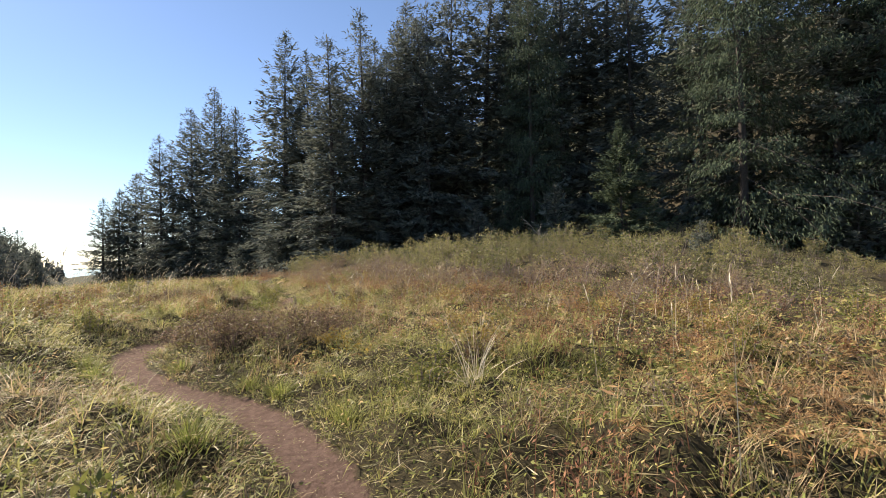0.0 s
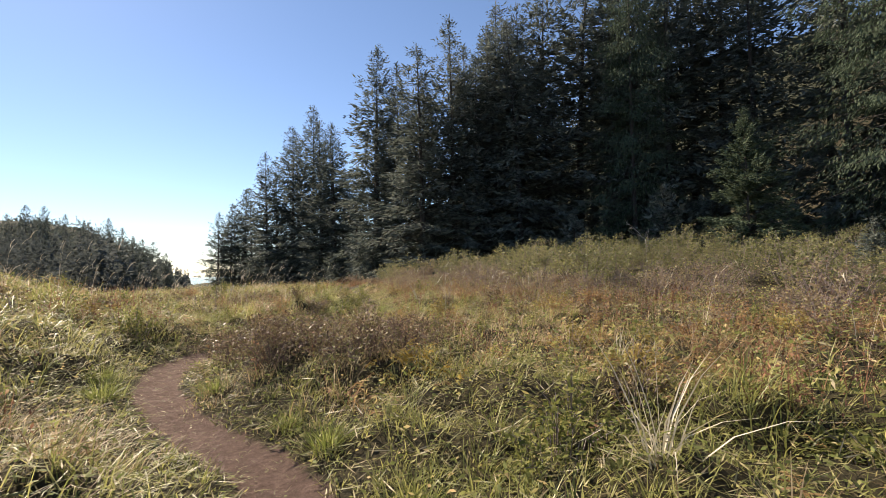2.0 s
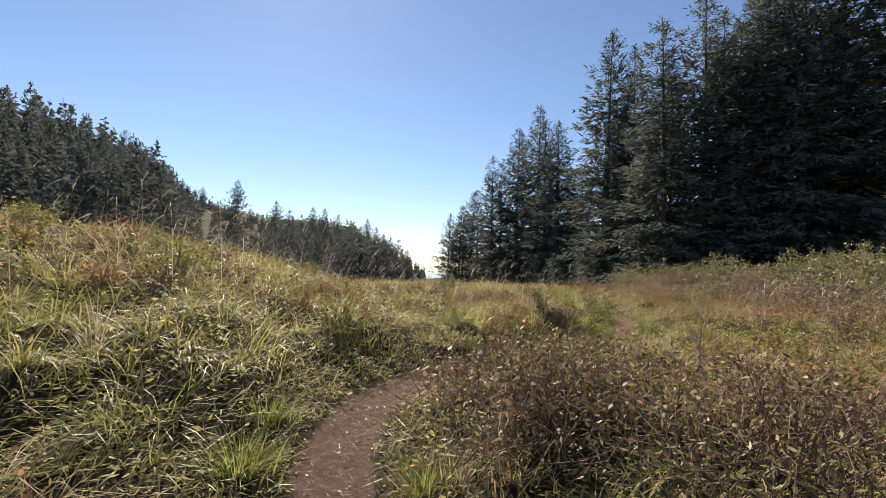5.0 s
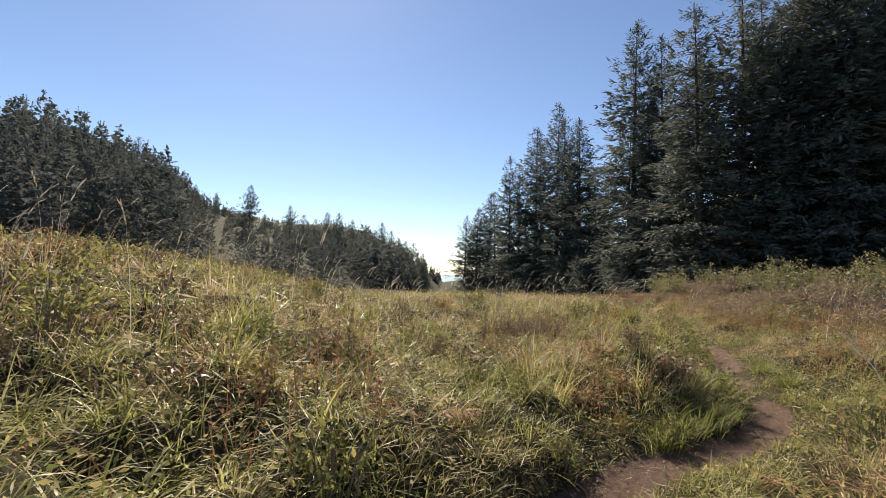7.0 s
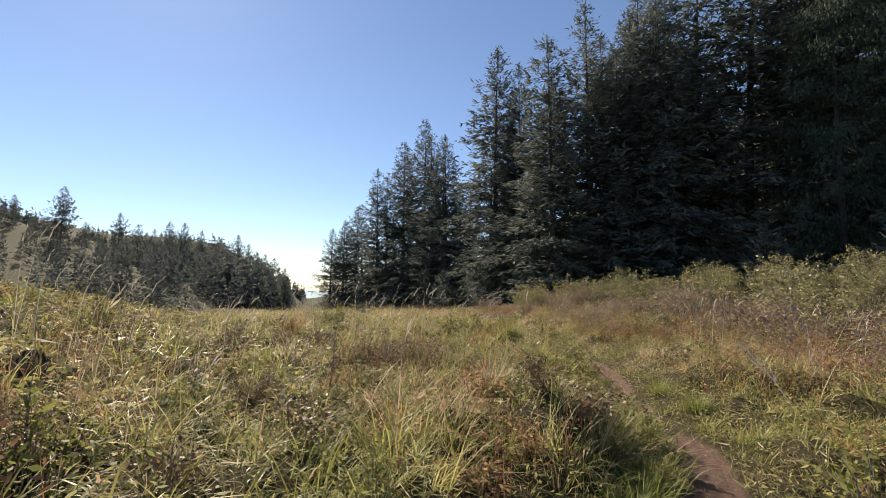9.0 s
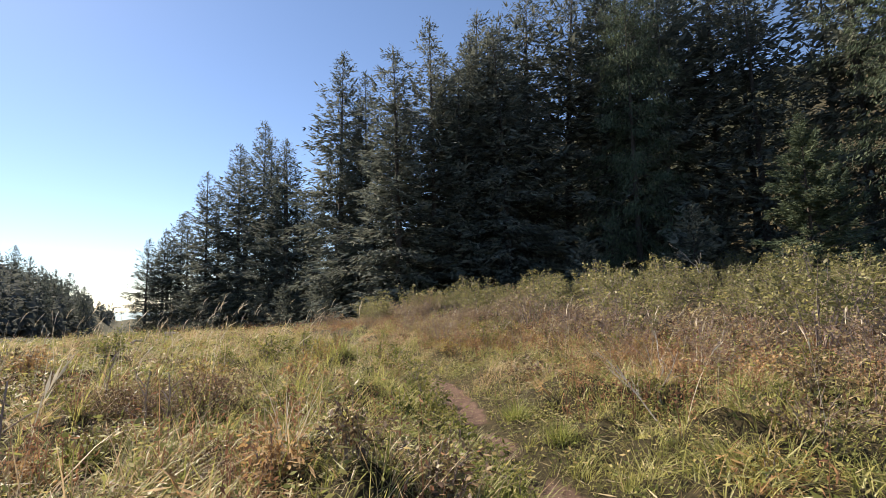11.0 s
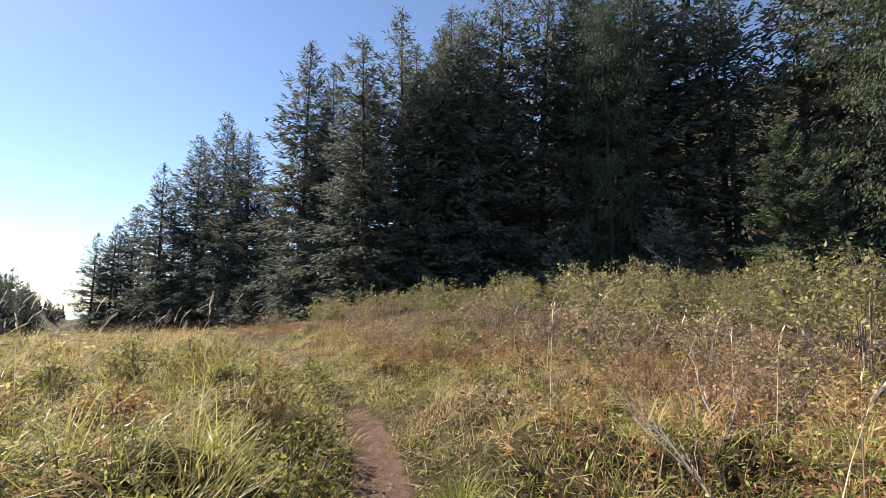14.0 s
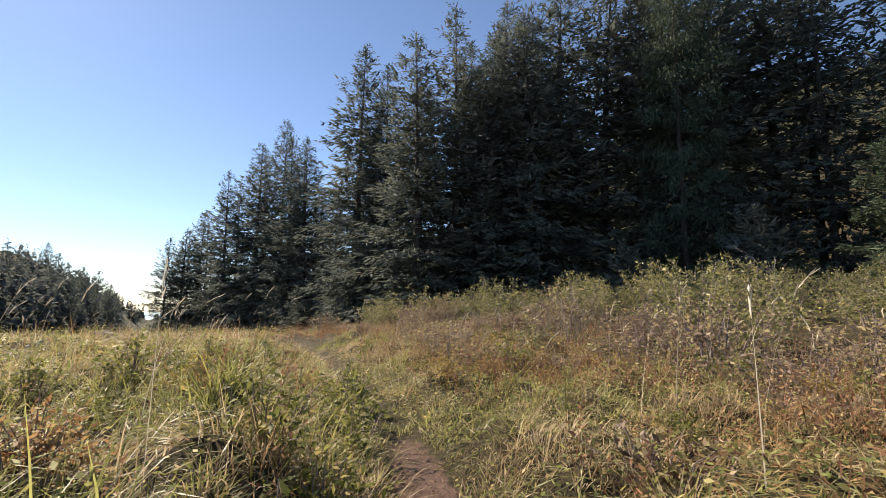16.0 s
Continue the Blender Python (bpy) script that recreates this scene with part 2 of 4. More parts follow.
def land(x, y, fine=True):
    x, y = np.asarray(x, float), np.asarray(y, float)
    # the bank climbs leftwards from the trail to a crest some twenty metres on
    up = np.maximum(1.47 - 0.26 * (y - 12) - x, 0)
    bank = 3.13 * (1 - np.exp(-up / 9.0)) * up / (up + 0.3) * np.exp(-np.abs((y - 17.5) / np.where(y < 17.5, 8.0, 20.3)) ** 3) * (1 - 0.6 * smooth(-10, -22, x))
    front = -0.055 * np.maximum(y - 30, 0) * smooth(28, 44, y)
    right = 1.45 * smooth(12, 30, x) * (-1.2 + 2.2 * smooth(-3, 20, y)) + 0.13 * np.maximum(x - 36, 0) * smooth(12, 26, y)
    right = right + np.minimum(0.9 * np.maximum((x - 30) * 0.6 + (y - 50) * 0.25 - 25, 0), 60)
    right = np.minimum(right, 70) * (1 - 0.75 * smooth(110, 260, y))
    left = (0.52 + 0.16 * smooth(180, 330, y)) * np.maximum(-x - 15 + 11 * smooth(120, 300, y), 0) * smooth(42, 110, y)
    left = 60 * (1 - np.exp(-left / 60)) + 12 * np.exp(-((x + 52) / 35) ** 2 - ((y - 290) / 50) ** 2)
    mound = 0.26 * np.exp(-((x - 2.5) / 1.2) ** 2 - ((y - 8.3) / 1.3) ** 2)
    for hx, hy, hr, hh in ((3.55, 14.2, 0.6, 0.30), (4.2, 16.8, 0.8, 0.18), (5.2, 18.6, 0.8, 0.2), (6.0, 20.6, 0.9, 0.2), (-0.7, 9.6, 0.9, 0.2), (7.2, 16.5, 1.0, 0.2)):
        mound = mound + hh * np.exp(-((x - hx) ** 2 + (y - hy) ** 2) / hr ** 2)
    far = -70 * smooth(430, 760, y)
    h = bank + front + right + left + far + mound * smooth(0.35, 1.0, trail_distance(x, y))
    d = trail_distance(x, y)
    near = np.exp(-(d / 25.0) ** 2)
    # beside the sunken stretch the turf on the left stands as a low lip over the path
    lip = (x < np.interp(y, TRAIL[:, 1], TRAIL[:, 0])) * smooth(10.6, 11.8, y) * smooth(18.5, 15.5, y)
    shift = 0.5 * smooth(12.0, 13.2, y)
    h = h + 0.21 * lip * smooth(0.28 + shift, 0.5 + 1.4 * shift, d) * np.exp(-(d / 2.2) ** 2)
    if fine:
        bumps = 0.13 + 0.10 * wave(x, y, 3.0, 3) + 0.125 * wave(x, y, 1.2, 4) + 0.05 * wave(x, y, 0.6, 6)
        h = h + bumps * smooth(0.25, 1.35, d) * near
        h = h - 0.07 * (1 - smooth(0.10, 0.42, d))
        h = h + 0.012 * wave(x, y, 0.5, 8) * near
    h = h + 1.2 * wave(x, y, 60, 5) * (1 - near) * smooth(45, 120, np.hypot(x, y))
    return h


def spaced(marks):
    """Grid lines between (place, step) marks, the step growing from mark to mark."""
    out = []
    for (a, sa), (b, sb) in zip(marks[:-1], marks[1:]):
        p = a
        while p < b - 0.5 * sb:
            out.append(p)
            p += sa + (sb - sa) * (p - a) / (b - a)
    return np.array(out + [marks[-1][0]])


gx = spaced([(-900, 60), (-60, 4), (-6, 0.5), (-2, 0.21), (9, 0.21), (14, 0.6), (60, 4), (900, 60)])
gy = spaced([(-600, 60), (-30, 4), (-3, 0.35), (1, 0.21), (25, 0.21), (32, 0.6), (90, 4), (900, 40)])
X, Y = np.meshgrid(gx, gy)
ij = np.arange(X.size).reshape(X.shape)
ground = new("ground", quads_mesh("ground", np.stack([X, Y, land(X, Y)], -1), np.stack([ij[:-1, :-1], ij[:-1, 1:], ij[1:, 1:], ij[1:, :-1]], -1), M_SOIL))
ground.data.shade_smooth()
trodden = ground.data.attributes.new("trodden", "FLOAT", "POINT")
trodden.data.foreach_set("value", ((1 - smooth(0.10, 0.40 - 0.07 * smooth(11, 15, Y), trail_distance(X, Y))) * (1 - 0.95 * smooth(18.6, 20.5, Y)) * (1 - 0.8 * np.exp(-((Y - 16.3) / 0.28) ** 2)) * (1 - 0.8 * np.exp(-((Y - 15.05) / 0.4) ** 2))).astype(np.float32).ravel())
far_cover = ground.data.attributes.new("far_cover", "FLOAT", "POINT")
far_cover.data.foreach_set("value", (smooth(44, 54, Y) * (1 - np.exp(-(((X + 46) / 15) ** 2 + ((Y - 292) / 30) ** 2) ** 2))).astype(np.float32).ravel())
tagged(ground, "uneven meadow soil with a trodden reddish-brown footpath", "ground", kind="structure")

m, n, l, b = shader("sea_water", 0.12)
b.inputs["Base Color"].default_value = (0.05, 0.09, 0.13, 1)
wv = noise_node(n, l, 0.05, 5.0)
bp = n.new("ShaderNodeBump")
bp.inputs["Strength"].default_value, bp.inputs["Distance"].default_value = 0.6, 1.0
l.new(wv.outputs["Fac"], bp.inputs["Height"])
l.new(bp.outputs["Normal"], b.inputs["Normal"])
sx, sy = np.meshgrid(np.linspace(-4500, 4500, 19), np.linspace(-4500, 4700, 19))
si = np.arange(sx.size).reshape(sx.shape)
water = new("water", quads_mesh("water", np.stack([sx, sy, sx * 0 - 62], -1), np.stack([si[:-1, :-1], si[:-1, 1:], si[1:, 1:], si[1:, :-1]], -1), m))
tagged(water, "distant sea under a hazy horizon beyond the valley mouth", "sea", kind="structure")


# ---------- conifers ----------
def conifer(seed, height, radius, whorls, sprays, bare=0.12, droop=0.5, spray=0.8, thin=0.0, power=0.8, fine=True, broad=1.0, tuft=0.0):
    """Trunk with limbs, and needle sprays, of one spruce standing at the origin. Limbs leave the trunk in loose whorls and hang towards
    their tips; sprays sit along both sides of each limb and hang from it."""
    r = np.random.default_rng(seed)
    bend = r.normal(0, 0.012 * height, 2)
    up_axis = np.array([0, 0, 1.0])

    def axis(z):
        t = z / height
        return np.array([bend[0] * t * t, bend[1] * t * t, z])

    zs = np.linspace(-0.6, height, 9)
    wood = [stick([axis(z) for z in zs], np.maximum(0.012 * height * (1 - zs.clip(0) / height) ** 0.9, 0.02), 7)]
    pos, dirs, nor, lens = [], [], [], []
    z = bare * height
    lop = r.uniform(0, 6.28)
    while z < height * 0.995:
        f = 1 - z / height
        reach0 = radius * (f ** power * (1.0 - 0.25 * max(0, f - 0.85) / 0.15) + 0.03)
        count = max(3, int(round(r.uniform(0.8, 1.2) * (3 + 3 * min(1, f * 2)))))
        a0 = r.uniform(0, 6.28)
        for k in range(count):
            if r.random() < thin:
                continue
            a = a0 + k * 6.283 / count + r.normal(0, 0.3)
            reach = reach0 * r.choice([r.uniform(0.45, 0.9), r.uniform(0.85, 1.3)]) * (1 + 0.15 * np.cos(a - lop))
            up = 0.75 * (1 - f) ** 1.5 + 0.10 - droop * 0.3 * f + r.normal(0, 0.19)
            o = np.array([np.cos(a), np.sin(a), 0])
            t = np.linspace(0, 1, 4)
            hgt = reach * (up * t - droop * (t ** 2) * (0.2 + 0.6 * f) + 0.25 * t ** 3)
            line = axis(z + r.normal(0, 0.2))[None] + o[None] * (reach * t)[:, None] + up_axis[None] * hgt[:, None]
            if fine:
                wood.append(stick(line[[0, 2, 3]], np.array([0.018, 0.009, 0.003]) * (0.6 + reach * 0.25), 3))
            m = max(5, int(sprays * (0.25 + reach / radius)))
            s = r.uniform(0.10, 1.03, m) ** 0.8
            base = np.stack([np.interp(s, t, line[:, c]) for c in range(3)], 1)
            sd = r.choice([-1.0, 1.0], m)
            if tuft:
                # sprays gather in hanging bunches along the limb
                c = max(3, int(3 + 7 * reach / radius))
                sc = r.uniform(0.15, 1.03, c) ** 0.8
                hub = np.stack([np.interp(sc, t, line[:, k2]) for k2 in range(3)], 1)
                hub = hub + np.array([-np.sin(a), np.cos(a), 0])[None] * (r.normal(0, 0.22, c) * reach * (1.15 - sc))[:, None]
                pick = r.integers(c, size=m)
                base, s = hub[pick] + r.normal(0, tuft, (m, 3)) * [1, 1, 0.6], sc[pick]
            side = np.stack([-np.sin(a) * sd, np.cos(a) * sd, 0 * sd], 1)
            small = 0.4 + 0.6 * min(1.0, f * 3)
            ln = spray * (0.5 + 0.35 * (1 - s)) * r.uniform(0.55, 1.3, m) * small
            dr = side * r.uniform(0.1, 0.9, m)[:, None] + o * r.uniform(0.45, 0.9, m)[:, None] + up_axis * r.normal(-0.7 * droop + 0.45 * (1 - f), 0.24, m)[:, None]
            if tuft > 0.4:
                dr = side * r.uniform(-0.3, 0.6, m)[:, None] + o * r.uniform(0.1, 0.7, m)[:, None] + up_axis * r.normal(-0.7, 0.3, m)[:, None]
            pos.append(base + r.normal(0, 0.10, (m, 3)))
            dirs.append(dr)
            nor.append(r.normal(0, 0.55, (m, 3)) + up_axis * 0.8 + o * 0.5)
            lens.append(ln)
            pos.append(np.repeat(line[-1:] - o * 0.2, 2, 0))
            dirs.append(np.repeat((line[-1] - line[-2])[None], 2, 0) + r.normal(0, 0.15, (2, 3)))
            nor.append(np.array([[0, 0, 1.0], [-np.sin(a), np.cos(a), 0.2]]))
            lens.append(np.full(2, spray * small * r.uniform(0.7, 1.1)))
        z += height / whorls * r.uniform(0.7, 1.3) * (0.55 + 0.6 * f)
    tip = axis(height)
    pos.append(np.repeat(tip[None], 6, 0) - up_axis * np.linspace(0, 1.2, 6)[:, None])
    dirs.append(np.stack([np.cos(np.arange(6) * 2.1) * 0.5, np.sin(np.arange(6) * 2.1) * 0.5, np.full(6, 1.1)], 1))
    nor.append(r.normal(0, 1, (6, 3)))
    lens.append(np.full(6, spray * 0.6))
    ln = np.concatenate(lens)
    crown = leaves(np.concatenate(pos), np.concatenate(dirs), np.concatenate(nor), ln, ln * broad * r.uniform(0.16, 0.32, len(ln)), 0.22)
    return joined(wood), crown


def tree_thing(name, made, needles, label, category="tree", group=""):
    root = new(name)
    tagged(root, label, category, group)
    part("trunk", made[0], M_BARK, root)
    part("crown", made[1], needles, root)
    return root


def put(root, x, y, scale=1.0, turn=0.0, sink=0.0, wide=1.0):
    root.matrix_basis = pose(x, y, float(land(x, y)) - sink, 0, 0, turn) @ Matrix.Diagonal((scale * wide, scale * wide, scale, 1))
    return root


WOOD = "spruces of the forest edge"
SPRUCE = "tall dark Sitka spruce with drooping limbs at the forest edge"
kinds = [(conifer(11, 30, 6.6, 40, 54, 0.03, 0.6, 1.15, power=0.85, broad=1.05, tuft=0.24), 30), (conifer(12, 30, 6.0, 41, 50, 0.05, 0.5, 1.12, thin=0.06, power=0.85, broad=1.05, tuft=0.24), 30),
         (conifer(13, 30, 7.2, 38, 54, 0.03, 0.7, 1.2, power=0.85, broad=1.05, tuft=0.24), 30), (conifer(14, 30, 5.7, 39, 50, 0.08, 0.5, 1.1, thin=0.12, power=0.8, broad=1.05, tuft=0.24), 30),
         (conifer(15, 30, 6.4, 36, 54, 0.05, 0.75, 1.2, thin=0.06, power=0.68, broad=1.05, tuft=0.24), 30),
         (conifer(16, 30, 7.6, 29, 40, 0.08, 0.6, 1.15, power=0.85, fine=False, broad=1.25, tuft=0.4), 30), (conifer(17, 30, 6.8, 29, 40, 0.12, 0.55, 1.15, power=0.72, fine=False, broad=1.25, tuft=0.4), 30),
         (conifer(18, 30, 8.6, 34, 20, 0.0, 0.5, 1.7, power=0.95, fine=False, broad=1.5, tuft=0.5), 30), (conifer(19, 30, 9.6, 32, 20, 0.0, 0.6, 1.7, power=0.8, fine=False, broad=1.5, tuft=0.5), 30)]
protos = []
used = [0] * len(kinds)
for made, hh in kinds:
    protos.append(tree_thing("spruce_tree", made, M_NEEDLE, SPRUCE, group=WOOD))


def spruce(k, x, y, height, turn, wide=1.0):
    s = height / 30.0
    m = pose(x, y, float(land(x, y, False)) - 0.2, 0, 0, turn) @ Matrix.Diagonal((s * wide, s * wide, s, 1))
    if not used[k]:
        used[k] = 1
        protos[k].matrix_basis = m
        return protos[k]
    ob = copy_thing(protos[k], Matrix.Identity(4))
    ob.matrix_basis = m
    return ob


# the trees that make the skyline, from the valley mouth to the tall stand: (x, y, top)
SKYLINE = [(5.2, 140, 16.5, 0), (8.5, 141, 19.5, 1), (11.8, 140, 23.3, 0), (15.4, 122, 29.8, 1), (20.8, 117, 35.2, 0), (23.9, 109, 38.3, 0), (25.3, 96, 31.0, 3), (27.0, 75, 37.5, 0),
           (29.9, 72, 34.9, 1), (27.6, 58.5, 31.3, 1), (32.0, 57.7, 35.5, 3), (37.7, 57.8, 35.9, 0), (43.5, 57.2, 40.5, 4), (34.8, 58.5, 33.0, 1), (48, 58, 46, 4), (52, 54.5, 47, 2), (57, 50, 48, 0), (61.5, 45.5, 49, 4), (66, 41, 50, 2), (40.5, 60, 41, 1), (18, 124, 28.5, 5), (22.5, 119, 33, 6), (13.2, 136, 23, 5), (9.8, 146, 19.5, 6), (26, 100, 31, 5), (24.6, 104, 33.5, 6)]
rt = random.Random(5)
for x, y, top, k in SKYLINE:
    stood = spruce(k, x, y, top - float(land(x, y, False)) + 0.2, rt.uniform(0, 360), rt.uniform(1.0, 1.3))
    if (x, y) == (27.0, 75):
        # one long dead limb reaches out of this crown
        t = np.linspace(0, 1, 6)
        limb = np.stack([27.0 - 4.3 * t, 75 + 2.6 * t, 25.4 + 1.3 * t + 0.5 * np.sin(t * 3)], 1)
        back = stood.matrix_basis.inverted()
        fringe = leaves(np.repeat(limb[1:], 4, 0), np.tile([[-0.7, 0.3, -0.5], [-0.6, 0.6, -0.6], [-0.9, 0.2, 0.2], [-0.5, 0.2, -0.9]], (5, 1)), np.tile([[0.2, 1.0, 0.3]], (20, 1)), 0.7, 0.14, 0.25)
        v, q = joined([stick(limb, 0.09 - 0.07 * t, 5), fringe])
        part("dead_limb", ([back @ Vector(p) for p in v], q), M_BARK, stood, "long bare limb reaching out of the crown")
# the body of the wood behind its edge
EDGE = np.array([(74, -26), (67, -6), (62, 8), (61, 22), (60, 35), (54, 48.5), (44, 54), (33, 56), (29.5, 64), (27.5, 80), (26, 97), (21, 113), (14, 132), (9, 150)])
along = np.concatenate([[0], np.cumsum(np.hypot(*np.diff(EDGE, axis=0).T))])
for row, (back, step) in enumerate([(1.5, 7.0), (7, 6.5)]):
    s = 2.0 + row
    while s < along[-1]:
        px, py = np.interp(s, along, EDGE[:, 0]), np.interp(s, along, EDGE[:, 1])
        x, y = px + back + rt.uniform(-1.4, 1.4), py + back * 0.35 + rt.uniform(-1.6, 1.6)
        cap = np.interp(y, [-30, 40, 56, 75, 97, 113, 122, 140, 155], [48, 46, 36, 29, 25, 25, 22, 15, 11]) + 0.15 * back
        spruce(rt.choice([5, 6] if row else [0, 5, 2, 6]), x, y, cap * rt.uniform(0.78, 1.0), rt.uniform(0, 360), rt.uniform(0.85, 1.15))
        s += step * rt.uniform(0.75, 1.3)

# lighter trees standing out in front of the wood
fir = tree_thing("fir_tree", conifer(31, 11.5, 4.0, 24, 170, 0.02, 0.3, 0.6, power=1.0, broad=1.1), M_NEEDLE_L, "bushy sunlit fir with layered green branches before the dark wood")
put(fir, 40.0, 23.6, 1.0, 20)
big = tree_thing("hemlock_tree", conifer(32, 33, 9.2, 31, 270, 0.0, 0.9, 0.62, thin=0.05, power=0.6, broad=1.0, tuft=0.46), M_NEEDLE_L, "large conifer with heavy hanging green branches at the wood's edge")
put(big, 54.5, 18.3, 1.15, 75)
big2 = copy_thing(big, Matrix.Identity(4))
tagged(big2, "tall conifer with long hanging green branches beside the dark wood")
put(big2, 49.5, 42.5, 1.15, 200, 0, 0.8)
big3 = copy_thing(big, Matrix.Identity(4))
put(big3, 62.0, 9.0, 1.2, 310)
lowfir = tree_thing("young_fir", conifer(33, 4.6, 1.9, 12, 19, 0.02, 0.3, 0.6, broad=1.5), M_NEEDLE, "low young fir at the foot of the wood", group="young firs")
put(lowfir, 26.8, 61.0, 1.0, 0)
for x, y, s in ((28.3, 64.5, 1.25), (24.6, 70.0, 1.1), (22.5, 88.0, 1.5), (37.0, 40.0, 1.2), (41.0, 32.0, 1.4)):
    put(copy_thing(lowfir, Matrix.Identity(4)), x, y, s, x * 37)
for s in np.arange(6.0, along[-1] - 30, 6.5):
    x, y = np.interp(s, along, EDGE[:, 0]) - rt.uniform(1.5, 4.5), np.interp(s, along, EDGE[:, 1]) + rt.uniform(-1.5, 1.5)
    put(copy_thing(lowfir, Matrix.Identity(4)), x, y, rt.uniform(0.8, 1.7), rt.uniform(0, 360), 0, 1.2)
small = tree_thing("fir_sapling", conifer(34, 2.5, 0.8, 13, 26, 0.02, 0.2, 0.34), M_NEEDLE, "small dark fir sapling among the thicket shrubs")
put(small, 27.5, 11.4, 1.0, 0)

# ---------- the wooded hillside across the valley ----------
def hillside():
    """Trees of the far slope, joined: full crowns on the nearer ones, plainer ones beyond; they grow lower towards the valley mouth."""
    pieces = []
    r = np.random.default_rng(77)
    shapes = []
    for k in range(4):
        v, q = conifer(60 + k, 14, 2.6 + 0.25 * k, 13, 7, 0.0, 0.7, 0.95, power=0.85, fine=False, broad=2.2)[1]
        shapes.append((v / 14.0, q))
    for k in range(6):
        c = 60
        z = 1 - r.uniform(0.0, 0.95, c) ** 0.9
        a = r.uniform(0, 6.28, c)
        w = (0.24 * (1 - z) ** 0.75 + 0.02) * r.uniform(0.75, 1.15, c)
        d = np.stack([np.cos(a), np.sin(a), r.normal(-0.4, 0.25, c) + 0.7 * z ** 3], 1)
        o = np.stack([0 * a, 0 * a, z * 0.95 + 0.04], 1)
        shapes.append(joined([leaves(o, d, r.normal(0, 0.6, (c, 3)) + [0, 0, 0.7], w, w * 0.85), leaves(np.array([[0, 0, 0.86]]), np.array([[0.03, 0, 1.0]]), np.array([[1.0, 0.3, 0]]), 0.14, 0.02)]))
    n = 1350
    x, y = r.uniform(-230, -7, n), 47 + 425 * r.random(n) ** 1.2
    x[:540], y[:540] = r.uniform(-120, -12, 540), r.uniform(50, 150, 540)
    x, y = np.append(x, r.uniform(-70, -12, 220)), np.append(y, r.uniform(140, 310, 220))
    n = len(x)
    bare = ((x + 46) / 17) ** 2 + ((y - 292) / 34) ** 2 < 1
    keep = (-x > 15 - 9 * smooth(120, 300, y)) & (x > -1.5 * y) & (y > 50 + 0.4 * (x + 50).clip(0, 40)) & ~(bare & (r.random(n) < 0.96))
    for x, y in zip(x[keep], y[keep]):
        far = np.hypot(x, y)
        bearing = np.degrees(np.arctan2(x, y - 5))
        # the brow of the slope seen across the valley falls in two steps towards the sea
        brow = np.interp(bearing, [-60, -43, -35, -30, -27.3, -24, -9, -5, -2, 0.2], [18.0, 15.0, 12.9, 10.3, 6.9, 5.4, 5.2, 2.8, 0.8, -0.9])
        brow = min(brow, 3.9) if bearing > -26 and far < 205 else brow
        foot = float(land(x, y, False)) - 1.0
        h = min(r.choice([r.uniform(7, 12), r.uniform(12, 20)]), (1.3 + far * np.tan(np.radians(brow)) - foot) * r.uniform(0.7, 1.1))
        h = max(h, r.uniform(3.0, 5.5))
        v, q = shapes[r.integers(4) if far < 125 else 4 + r.integers(6)]
        a = r.uniform(0, 6.28)
        c, s = np.cos(a) * h, np.sin(a) * h
        w = r.uniform(0.75, 1.15)
        pieces.append((np.stack([(v[:, 0] * c - v[:, 1] * s) * w + x, (v[:, 0] * s + v[:, 1] * c) * w + y, v[:, 2] * h + foot], 1), q))
    return joined(pieces)


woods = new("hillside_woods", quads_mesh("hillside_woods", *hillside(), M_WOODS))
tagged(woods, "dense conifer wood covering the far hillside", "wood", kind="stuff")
HILL = "conifers on the far hillside"
for x, y, top, k in ((-52.5, 112.5, 17.9, 7), (-42.1, 106.4, 18.7, 7), (-39.3, 123.5, 16.7, 7), (-36.9, 150.3, 18.3, 7), (-34.7, 156.0, 18.7, 7), (-32.4, 232.8, 23.3, 7), (-18.0, 204.3, 13.2, 7), (-17.6, 244.5, 14.3, 8), (-53.3, 121.1, 15.4, 8), (-48.5, 130.8, 15.3, 7), (-47.4, 136.6, 14.3, 7), (-40.7, 138.8, 16.0, 8), (-40.4, 149.4, 16.0, 7), (-32.8, 166.7, 17.8, 7), (-32.8, 187.1, 17.8, 8), (-22.6, 193.8, 16.3, 7), (-17.7, 174.2, 12.3, 7), (-10.9, 214.9, 8.3, 7), (-24.9, 163.1, 13.0, 7), (-55.3, 108.9, 19.1, 7), (-63.2, 112.4, 23.8, 7), (-71.5, 113.0, 30.4, 8), (-74.0, 108.8, 29.4, 7)):
    t = spruce(k, x, y, top - float(land(x, y, False)), x * 31, 1.15)
    tagged(t, "dark conifer standing clear on the far hillside", "tree", HILL)

